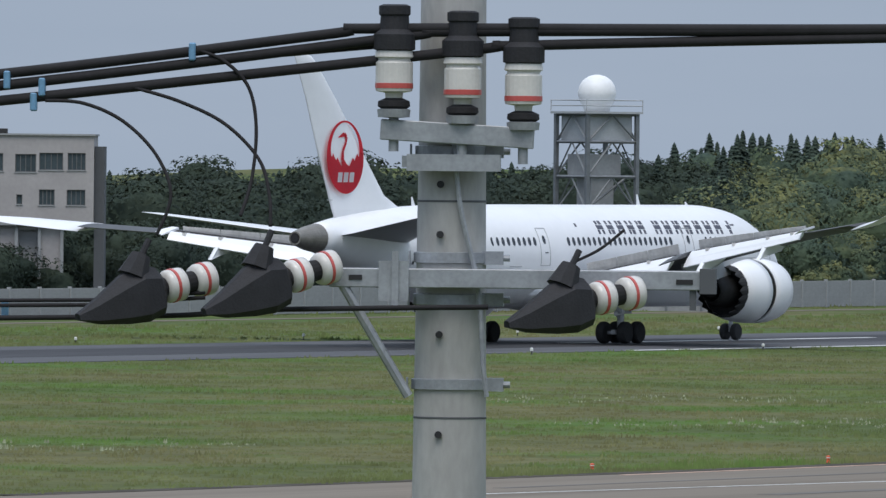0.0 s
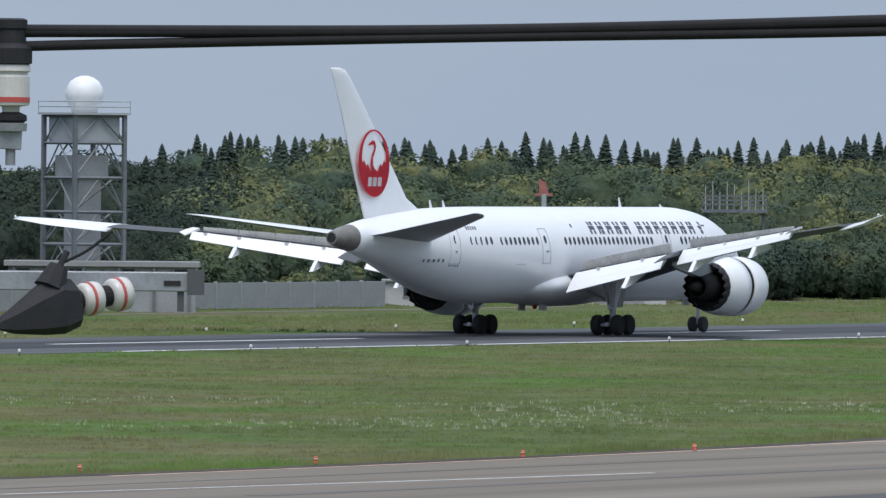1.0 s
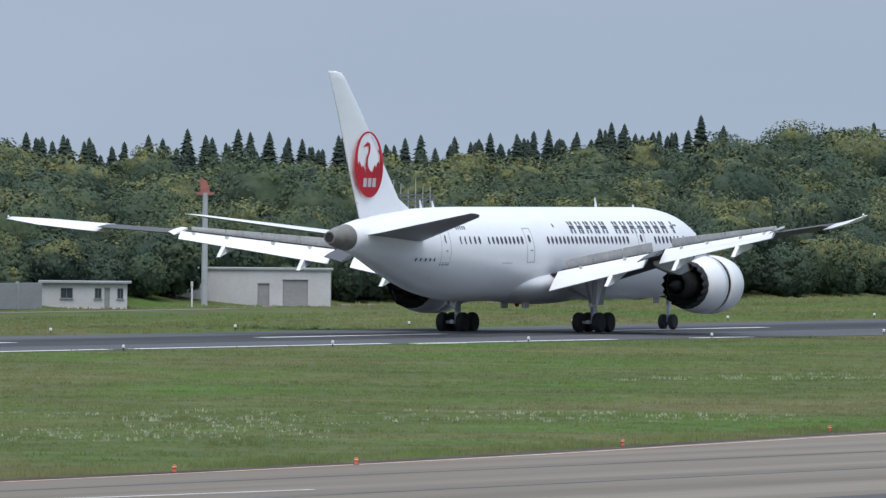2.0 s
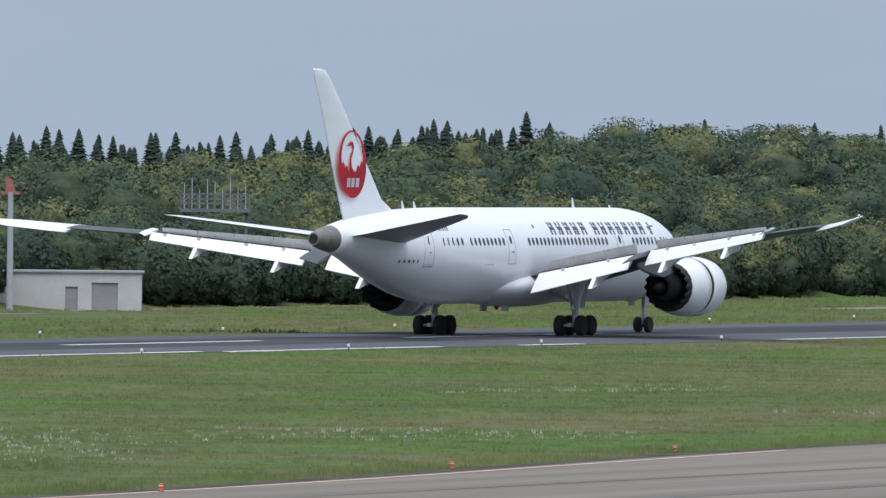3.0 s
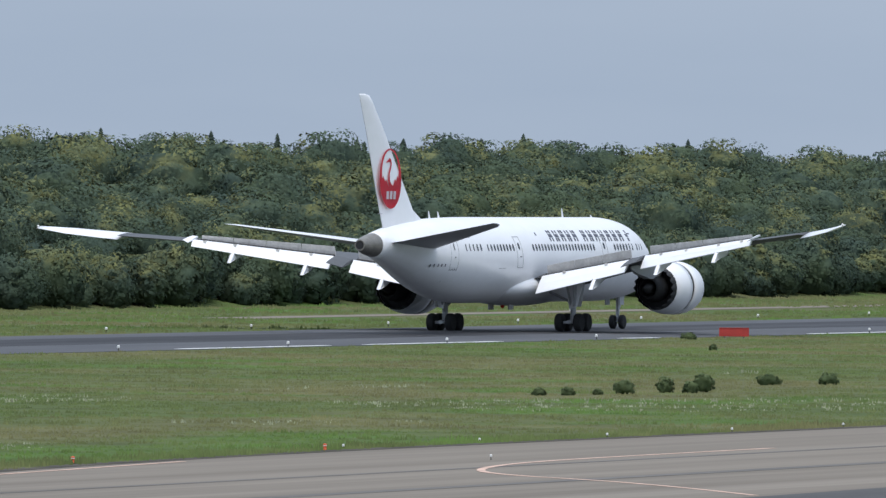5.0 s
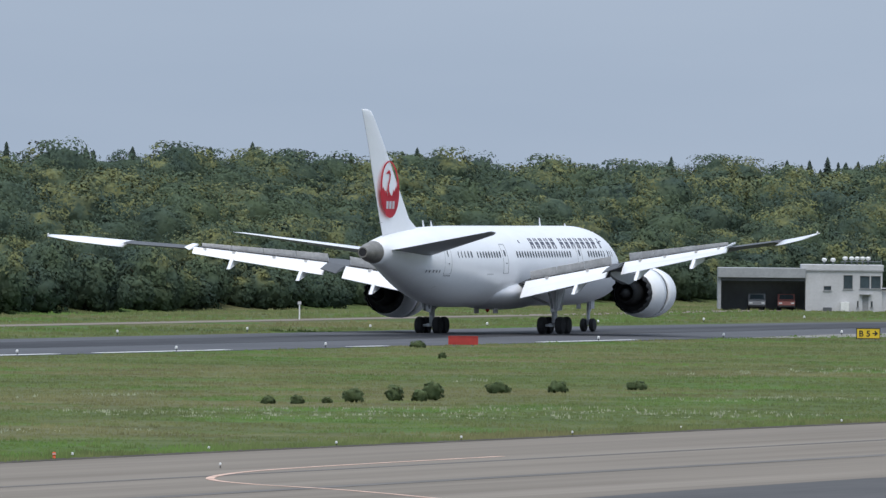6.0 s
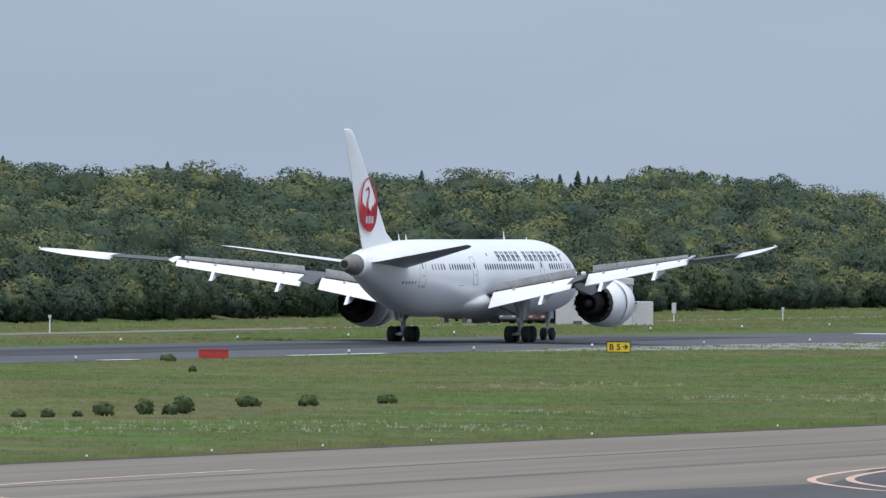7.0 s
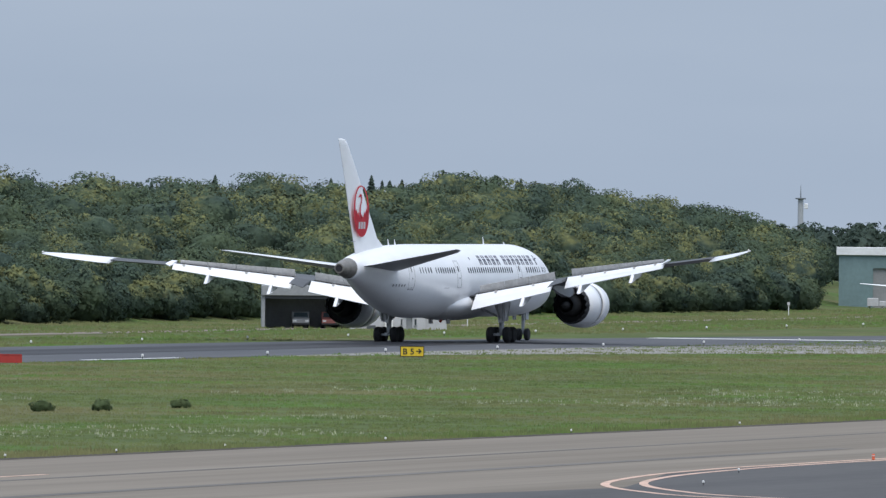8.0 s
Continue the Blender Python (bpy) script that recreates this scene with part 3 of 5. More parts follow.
for x, y, r, h in ((588, 222, 0.33, 0.5), (589.5, 221, 0.36, 0.55), (592.5, 220.5, 0.25, 0.4), (595, 220, 0.62, 0.85), (601, 220, 0.5, 0.9), (601, 218.6, 0.42, 0.75),
                   (604, 219, 0.6, 1.15), (608, 220.5, 0.3, 0.6), (628, 224, 0.62, 0.7), (632, 222, 0.62, 0.72), (645, 222, 0.55, 0.6),
                   (801, 291.5, 0.6, 0.55), (752, 272, 0.25, 0.5), (470, 262, 0.4, 0.5)):
    bush_at(x, y, r, h)


# ---- taxiway paint, shoulder and field lights ----
strip("taxiway_shoulder", [(-300, 62), (2400, 62), (2400, 147), (560, 149), (515, 151.5), (500, 150.6), (487, 147.5), (474, 144.5), (455, 147), (432, 146.5), (400, 145), (200, 140), (-300, 138)], 0.026, M["shoulder"],
      "darker asphalt apron beside the pale concrete taxiway", "taxiway")


def ribbon(name, pts, w, mat, label, z=0.034):
    """A painted line of width w along ground points."""
    p = spline([(x, y, z) for x, y in pts], 6)
    rings = []
    for i, a in enumerate(p):
        d = (p[min(i + 1, len(p) - 1)] - p[max(i - 1, 0)]).normalized()
        n = Vector((-d.y, d.x, 0)) * w / 2
        rings.append([a - n, a + n, a + n - Vector((0, 0, 0.006)), a - n - Vector((0, 0, 0.006))])
    return tagged(part(name, loft(rings), M[mat]), label, "marking", kind="structure")


ribbon("taxiway_marking", [(408, 146), (416, 151.5), (423, 157), (428, 162), (432.5, 165.3), (437.5, 167.4), (444, 169), (451, 170), (462, 170.6), (480, 171)], 0.32, "line_edge", "faded pinkish curved taxiway edge line")
ribbon("taxiway_marking", [(452, 128), (461, 137.5), (467, 141.5), (474, 145), (481, 147.4), (490, 149.3), (500, 150.8), (509, 151.6), (520, 152.0), (560, 152)], 0.36, "line_edge", "faded orange-white curved taxiway edge line")
ribbon("taxiway_marking", [(454, 127), (463, 136.7), (469, 140.6), (476, 144.0), (483, 146.4), (491, 148.2), (500, 149.6), (510, 150.5), (521, 151.0), (560, 151.2)], 0.36, "line_edge", "faded orange-white inner taxiway edge line")
ribbon("taxiway_marking", [(290, 164.2), (314, 162.1), (325, 161.1), (337, 160.2)], 0.22, "line_white", "thin worn white line on the taxiway")
ribbon("taxiway_seam", [(300, 167), (420, 168), (560, 169.5), (660, 171)], 0.5, "seam_grey", "grey sealed joint along the concrete taxiway", 0.03)
ribbon("taxiway_seam", [(300, 157), (420, 158.5), (560, 160)], 0.9, "seam_grey", "grey tyre-worn streak along the concrete taxiway", 0.03)
ribbon("taxiway_edge", [(280, 174.0), (330, 173.2), (365, 174.5), (400, 177.7), (435, 181.7), (470, 183.2), (520, 182.7), (640, 180.7), (760, 180.3)], 1.3, "soil", "dark strip of bare soil between taxiway and grass", 0.032)
ribbon("taxiway_marking", [(318, 171.9), (350, 172.6), (385, 174.8), (410, 177.4), (440, 180.6)], 0.3, "line_edge", "faded pinkish line along the taxiway edge")


def marker(x, y, z=0.02):
    """Orange reflective edge marker on a plate."""
    ob = empty("edge_marker", pose(x, y, z), "small orange reflective edge marker on a plate", "marker", "edge markers")
    part("plate", lathe([(0.11, 0), (0.11, 0.02), (0.05, 0.03)], n=12), M["sign_black"], ob)
    part("body", lathe([(0.07, 0.02), (0.055, 0.14), (0.075, 0.16), (0.075, 0.26), (0.03, 0.28)], n=12), M["orange"], ob)
    part("collar", lathe([(0.077, 0.185), (0.079, 0.19), (0.079, 0.21), (0.077, 0.215)], n=12), M["lamp_white"], ob)


def field_light(x, y, z=0.03, s=1.0, grp="runway edge lights"):
    ob = empty("edge_light", pose(x, y, z) @ Matrix.Diagonal((s, s, s, 1)), "small pale elevated edge light on a stem", "airfield light", grp)
    part("stem", lathe([(0.09, 0), (0.08, 0.02), (0.03, 0.04), (0.03, 0.2), (0.06, 0.22)], n=10), M["sign_black"], ob)
    part("head", lathe([(0.08, 0.2), (0.09, 0.24), (0.09, 0.33), (0.05, 0.38), (0.01, 0.39)], n=10), M["lamp_white"], ob)


for x, y in ((322, 175.2), (339, 174.6), (354, 173.6), (369, 173.6), (404, 178.6), (434, 182.6), (462, 183.5), (535, 151.5)):
    marker(x, y)
for x, y in ((465, 183.9), (480, 183.8), (494, 183.4), (509, 183.2), (523, 183), (538, 183), (560, 182.5), (588, 182), (616, 181.6), (480, 143), (504, 148.6), (452, 172.6)):
    field_light(x, y, 0.02, 0.55, "taxiway lights")
for k in range(28):
    field_light(553 + 26.6 * k, 331, 0.0)
    field_light(545 + 27.6 * k, 297.2 - 0.2 * k, 0.0)


# ---- signs on the grass ----
def board(name, x, y, w, h, mat, label, category, bearing=20.0, legs=2):
    ob = empty(name, pose(x, y, 0, 0, 0, bearing - 90), label, category)
    part("panel", boxes((-w / 2, -0.12, 0.16, w / 2, 0.12, 0.16 + h), bevel=0.02), M[mat], ob)
    for k in range(legs):
        part("leg", rod(bmesh.new(), (-w * 0.32 + w * 0.64 * k, 0, -0.05), (-w * 0.32 + w * 0.64 * k, 0, 0.2), 0.05), M["galv"], ob)
    part("frame", boxes((-w / 2 - 0.03, -0.14, 0.12, -w / 2 + 0.03, 0.14, 0.19 + h), (w / 2 - 0.03, -0.14, 0.12, w / 2 + 0.03, 0.14, 0.19 + h), (-w / 2, -0.14, 0.12, w / 2, 0.14, 0.17), (-w / 2, -0.14, 0.15 + h, w / 2, 0.14, 0.20 + h)), M["sign_black"] if mat == "sign_yellow" else M[mat], ob)
    return ob


sign = board("taxiway_sign", 874.5, 283, 1.72, 0.72, "sign_yellow", "yellow taxiway guidance sign with black characters", "sign", 18.5)


def letter(txt, x, size):
    cu = bpy.data.curves.new("glyph", "FONT")
    cu.body, cu.size, cu.extrude, cu.align_x, cu.offset = txt, size, 0.006, "CENTER", 0.012
    tmp = new("glyph", cu)
    bpy.context.view_layer.update()
    me = bpy.data.meshes.new_from_object(tmp.evaluated_get(bpy.context.evaluated_depsgraph_get()))
    bpy.data.objects.remove(tmp)
    me.materials.clear()
    me.materials.append(M["sign_black"])
    o = new("character", me)
    o.parent = sign
    o.matrix_basis = pose(x, -0.128, 0.30, 90)


letter("B", -0.52, 0.62)
letter("5", 0.0, 0.62)
bm = boxes((0.30, -0.136, 0.49, 0.62, -0.122, 0.57))
bm2 = loft([[(0.52, yy, 0.34), (0.72, yy, 0.53), (0.52, yy, 0.72), (0.44, yy, 0.68), (0.58, yy, 0.53), (0.44, yy, 0.38)] for yy in (-0.136, -0.122)])
part("arrow_shaft", bm, M["sign_black"], sign)
part("arrow_head", bm2, M["sign_black"], sign)
board("red_board", 811.5, 292, 2.0, 0.52, "box_red", "faded red board standing in the grass", "board", 20.5)


def sign_post(x, y, h, w=0.45, ph=0.8):
    ob = empty("sign_post", pose(x, y, 0, 0, 0, -70), "white post with a small pale panel in grass", "sign post", "posts beyond the runway")
    part("post", rod(bmesh.new(), (0, 0, -0.1), (0, 0, h), 0.06), M["lamp_white"], ob)
    part("panel", boxes((-w / 2, -0.1, h - ph, w / 2, -0.06, h), bevel=0.01), M["hut_wall"], ob)


for x, y, h, w, ph in ((1120, 357, 1.8, 0.42, 1.0), (1273, 370, 1.5, 0.3, 0.35), (958, 359, 1.5, 0.28, 0.25), (797, 388, 1.9, 0.2, 0.4), (1145, 354, 1.3, 0.25, 0.4)):
    sign_post(x, y, h, w, ph)


# ---- buildings beyond the runway; local x to the right as seen from the field, y away, z up ----
def facing(x, y, bearing):
    a = radians(bearing)
    rx, ry = math.sin(a), -math.cos(a)
    return Matrix(((rx, math.cos(a), 0, x), (ry, math.sin(a), 0, y), (0, 0, 1, 0), (0, 0, 0, 1)))


def wall_with_openings(x0, x1, z0, z1, y0, y1, holes):
    """A wall slab with rectangular openings right through it."""
    xs = sorted({x0, x1, *[h[0] for h in holes], *[h[2] for h in holes]})
    zs = sorted({z0, z1, *[h[1] for h in holes], *[h[3] for h in holes]})
    bm = bmesh.new()
    for a, b in zip(xs, xs[1:]):
        for c, d in zip(zs, zs[1:]):
            if not any(h[0] <= (a + b) / 2 <= h[2] and h[1] <= (c + d) / 2 <= h[3] for h in holes):
                box(bm, a, y0, c, b, y1, d)
    bmesh.ops.remove_doubles(bm, verts=bm.verts, dist=0.001)
    return bm


def window_unit(parent, h, y, lights=2, name="window"):
    x0, z0, x1, z1 = h
    w = part(name, boxes((x0, y, z0, x1, y + 0.03, z1)), M["glass"], parent)
    bm = bmesh.new()
    t = 0.05
    for a in ((x0, y - 0.06, z0, x1, y, z0 + t), (x0, y - 0.06, z1 - t, x1, y, z1), (x0, y - 0.06, z0, x0 + t, y, z1), (x1 - t, y - 0.06, z0, x1, y, z1)):
        box(bm, *a)
    for k in range(1, lights):
        c = x0 + (x1 - x0) * k / lights
        box(bm, c - t / 2, y - 0.055, z0, c + t / 2, y - 0.001, z1)
    part("window_frame", bm, M["frame"], w)
    part("window_sill", boxes((x0 - 0.06, y - 0.22, z0 - 0.06, x1 + 0.06, y, z0)), M["roof_grey"], w)
    return w


def office_block():
    ob = empty("office_building", facing(657.9, 391, 28.5), "beige rendered office building with dark banded windows", "building")
    holes = [(-8.6, 9.6, -6.05, 10.8), (-5.25, 9.55, -3.85, 10.75), (-3.65, 9.7, -2.05, 10.85), (-1.75, 9.7, -0.55, 10.85), (-3.65, 7.35, -2.6, 8.4), (-1.8, 7.35, -0.55, 8.4), (-5.15, 7.4, -4.75, 8.05), (-8.6, 7.3, -6.4, 8.4)]
    part("wall", wall_with_openings(-12, 0, 6.25, 12.0, 0, 0.3, holes), M["facade"], ob)
    part("side_wall", boxes((-0.3, 0.3, 6.25, 0, 9, 12.0), (-12, 0.3, 6.25, -11.7, 9, 12.0)), M["facade"], ob)
    part("roof", boxes((-12.1, -0.15, 12.0, 0.1, 9.1, 12.12)), M["roof_grey"], ob)
    for h in holes:
        window_unit(ob, h, 0.16, 4 if h[2] - h[0] > 1 else 1)
    # added block, coloured dark for the shade on the building's right side
    part("stair_core", boxes((0.02, 0.7, 0, 0.7, 5, 11.3)), M["wing_grey"], ob, "dark block for the building's shaded side")
    part("underside", boxes((-12, 0, 6.0, 0, 9, 6.25)), M["roof_grey"], ob)
    part("lower_wall", wall_with_openings(-12, -2.0, 0, 6.0, 0.6, 0.9, [(-5.0, 0.4, -3.7, 5.7)]), M["facade"], ob)
    for x in (-6.8, -5.15, -3.6, -2.1):
        part("column", boxes((x - 0.11, 0.3, 0, x + 0.11, 0.598, 6.0), bevel=0.02), M["roof_grey"], ob)
    part("recess", boxes((-5.0, 1.0, 0, -3.7, 1.1, 6)), M["fence"], ob)
    part("roof_aerial", rods([((-7, 1, 12.1), (-7, 1, 13.2)), ((-7.4, 1, 12.9), (-6.6, 1, 12.9))], 0.03), M["tower_steel"], ob)
    part("roof_box", boxes((-6.4, 0.5, 12.12, -5.8, 1.2, 12.45), bevel=0.03), M["sign_black"], ob)


office_block()


def radar_tower():
    tw = empty("radar_tower", facing(725.7, 389, 26.3) @ pose(0, 0, 0, 0, 0, 34) @ Matrix.Diagonal((1, 1, 0.975, 1)), "grey steel lattice tower carrying a white radar dome", "radar tower")
    r = 2.08
    corners = [(-r, -r), (r, -r), (r, r), (-r, r)]
    for x, y in corners:
        part("leg", boxes((x - 0.14, y - 0.14, 0, x + 0.14, y + 0.14, 14.35)), M["tower_steel"], tw)
    levels = (2.4, 4.9, 7.25, 9.75, 12.3, 14.3)
    for z in levels:
        for i in range(4):
            (x0, y0), (x1, y1) = corners[i], corners[(i + 1) % 4]
            part("beam", rod(bmesh.new(), (x0, y0, z), (x1, y1, z), 0.12, n=4), M["tower_steel"], tw)
    for z0, z1 in zip((0,) + levels, levels):
        for i in range(4):
            (x0, y0), (x1, y1) = corners[i], corners[(i + 1) % 4]
            mx, my = (x0 + x1) / 2, (y0 + y1) / 2
            part("brace", rods([((x0, y0, z0), (mx, my, z1)), ((x1, y1, z0), (mx, my, z1))], 0.075, 4), M["tower_steel"], tw)
    for i in range(4):
        (x0, y0), (x1, y1) = corners[i], corners[(i + 1) % 4]
        k = 0.86
        part("panel", boxes((min(x0, x1) * k - 0.03, min(y0, y1) * k - 0.03, 12.4, max(x0, x1) * k + 0.03, max(y0, y1) * k + 0.03, 14.2)), M["tower_panel"], tw)
    part("deck", boxes((-2.4, -2.4, 14.36, 2.4, 2.4, 14.52)), M["tower_panel"], tw)
    part("core_room", boxes((-1.0, -0.9, 0, 0.9, 1.0, 9.7)), M["roof_grey"], tw)
    part("equipment_room", boxes((-1.6, -1.2, 9.85, 1.3, 1.3, 11.4)), M["roof_grey"], tw)
    part("stair", rods([((-1.9, -1.5, z0), (1.5, -1.6, z0 + 2.4)) for z0 in (0.1, 2.5, 4.9, 7.3)], 0.09, 4), M["tower_steel"], tw)
    rails = []
    for z in (14.95, 15.35):
        for i in range(4):
            (x0, y0), (x1, y1) = [(c[0] * 1.14, c[1] * 1.14) for c in (corners[i], corners[(i + 1) % 4])]
            rails.append(((x0, y0, z), (x1, y1, z)))
    for x, y in corners:
        rails.append(((x * 1.14, y * 1.14, 14.5), (x * 1.14, y * 1.14, 15.4)))
    part("railing", rods(rails, 0.04, 4), M["tower_panel"], tw)
    dome = lathe([(0.9, 14.5), (1.0, 14.9), (1.2, 15.2), (1.36, 15.7), (1.38, 15.95), (1.28, 16.4), (1.02, 16.82), (0.62, 17.1), (0.2, 17.22), (0.02, 17.23)], n=28)
    part("radome", dome, M["radome"], tw, "white radome", smooth=True)


radar_tower()


def terminal_wing():
    ob = empty("low_building", facing(723.5, 386.5, 26.4), "low grey service building with pale panels and columns", "building")
    part("wall", wall_with_openings(-6.5, 6.8, 0, 3.2, 0, 0.25, [(-5.9 + 1.25 * k, 2.2, -5.0 + 1.25 * k, 3.05) for k in range(10)]), M["roof_grey"], ob)
    for k in range(10):
        part("panel", boxes((-5.9 + 1.25 * k, 0.15, 2.2, -5.0 + 1.25 * k, 0.2, 3.05)), M["hut_wall"] if k % 3 else M["glass"], ob)
    part("roof", boxes((-6.8, -0.4, 3.2, 7.1, 5, 3.6), bevel=0.03), M["fence"], ob)
    part("side_wall", boxes((6.55, 0.25, 0, 6.8, 5, 3.2), (-6.5, 0.25, 0, -6.25, 5, 3.2)), M["roof_grey"], ob)
    for k in range(6):
        part("column", boxes((-6.2 + 2.5 * k, -0.3, 0, -6.02 + 2.5 * k, -0.1, 3.2)), M["tower_steel"], ob)


terminal_wing()


def blast_fence():
    ob = empty("perimeter_fence", pose(0, 0, 0), "long grey panelled screen fence across the grass", "fence")
    a, b = Vector((596, 386.5, 0)), Vector((771, 387.5, 0))
    d = (b - a).normalized()
    n = 44
    L = (b - a).length / n
    proto = part("panel", boxes((0.04, -0.06, 0.05, L - 0.04, 0.06, 1.95), bevel=0.015), M["fence"], ob)
    post = part("post", boxes((-0.09, -0.13, 0, 0.09, 0.13, 2.05), bevel=0.02), M["roof_grey"], ob)
    ang = math.degrees(math.atan2(d.y, d.x))
    for k in range(n):
        m = pose(*(a + d * L * k), 0, 0, ang)
        if k == 0:
            proto.matrix_basis = post.matrix_basis = m
        else:
            share(proto, m, ob)
            share(post, m, ob)
    strip("concrete_path", [(560, 372), (790, 380), (790, 382), (560, 374)], 0.03, M["concrete"], "pale concrete strip at the foot of the fence", "path")


blast_fence()
strip("service_road", [(880, 355.5), (1010, 356.5), (1300, 361), (1300, 364), (1010, 361), (880, 360)], 0.03, M["concrete"], "pale narrow service road beyond the runway", "road")
strip("service_road", [(800, 385), (860, 386), (860, 389), (800, 388)], 0.03, M["concrete"], "pale apron before a white building", "road")


def site_hut():
    ob = empty("site_hut", facing(779, 388, 25.5), "small white single-storey hut with a flat overhanging roof", "hut")
    holes = [(-1.75, 0.75, -0.85, 1.5), (0.75, 0.75, 1.25, 1.5), (1.45, 0.0, 1.85, 1.55), (2.4, 0.75, 2.85, 1.5)]
    part("wall", wall_with_openings(-3.1, 3.1, 0, 1.85, 0, 0.2, holes), M["hut_wall"], ob)
    part("side_wall", boxes((-3.1, 0.2, 0, -2.9, 3.4, 1.85), (2.9, 0.2, 0, 3.1, 3.4, 1.85), (-2.9, 3.2, 0, 2.9, 3.4, 1.85)), M["hut_wall"], ob)
    part("roof", boxes((-3.4, -0.3, 1.85, 3.4, 3.7, 2.02), bevel=0.02), M["roof_grey"], ob)
    for k, h in enumerate(holes):
        if k == 2:
            part("door", boxes((h[0], 0.1, 0, h[2], 0.14, h[3])), M["fence"], ob)
        else:
            window_unit(ob, h, 0.12, 2)


site_hut()


def lattice_mast():
    ob = empty("warning_mast", facing(801.6, 389.2, 25) , "pale steel mast with a red top and cross-bar", "mast")
    part("lower_shaft", rod(bmesh.new(), (0, 0, 0), (0, 0, 8.5), 0.26, 0.2, 10), M["tower_panel"], ob)
    part("cross_bar", boxes((-0.65, -0.1, 8.35, 0.65, 0.1, 8.55)), M["mast_red"], ob)
    bm = loft([[(-0.35, -0.1, 8.55), (0.35, -0.1, 8.55), (0.12, -0.1, 9.4), (-0.4, -0.1, 9.65)], [(-0.35, 0.12, 8.55), (0.35, 0.12, 8.55), (0.12, 0.12, 9.4), (-0.4, 0.12, 9.65)]])
    part("top_vane", bm, M["mast_red"], ob)


lattice_mast()


def white_store():
    ob = empty("storage_building", facing(809.5, 389.8, 24.6), "low white storage building with grey doors", "building")
    holes = [(1.1, 0.0, 2.0, 1.7), (3.0, 0.0, 4.9, 2.0)]
    part("wall", wall_with_openings(-10.4, 6.6, 0, 2.7, 0, 0.25, holes), M["hut_wall"], ob)
    part("side_wall", boxes((-10.4, 0.25, 0, -10.15, 5, 2.7), (6.35, 0.25, 0, 6.6, 5, 2.7)), M["facade"], ob)
    part("roof", boxes((-10.55, -0.15, 2.7, 6.75, 5.2, 2.86), bevel=0.02), M["roof_grey"], ob)
    for h in holes:
        part("door", boxes((h[0], 0.12, 0, h[2], 0.17, h[3])), M["fence"], ob)


white_store()


def antenna_platform():
    ob = empty("antenna_platform", facing(853, 397, 24.2), "dark raised platform with a row of slim antenna masts", "antenna platform")
    part("deck", boxes((-2.6, -0.6, 7.0, 2.7, 1.0, 7.25)), M["tower_steel"], ob)
    for z in (7.6, 7.95, 8.3):
        part("rail", boxes((-2.6, -0.6, z, 2.7, -0.52, z + 0.12)), M["tower_steel"], ob)
    for k in range(9):
        part("rail_post", boxes((-2.6 + 0.65 * k, -0.6, 7.25, -2.52 + 0.65 * k, -0.5, 8.4)), M["tower_steel"], ob)
    for k in range(9):
        x = -2.3 + 0.58 * k
        part("antenna_mast", rod(bmesh.new(), (x, 0.4, 7.2 if x > -2.5 else 0), (x, 0.4, 9.2 + 0.5 * math.sin(k * 2.3)), 0.06, 0.03, 6), M["tower_panel"], ob)
    for x in (-2.3, 2.4):
        part("leg", boxes((x - 0.12, 0.1, 0, x + 0.12, 0.34, 7.0)), M["tower_steel"], ob)


antenna_platform()


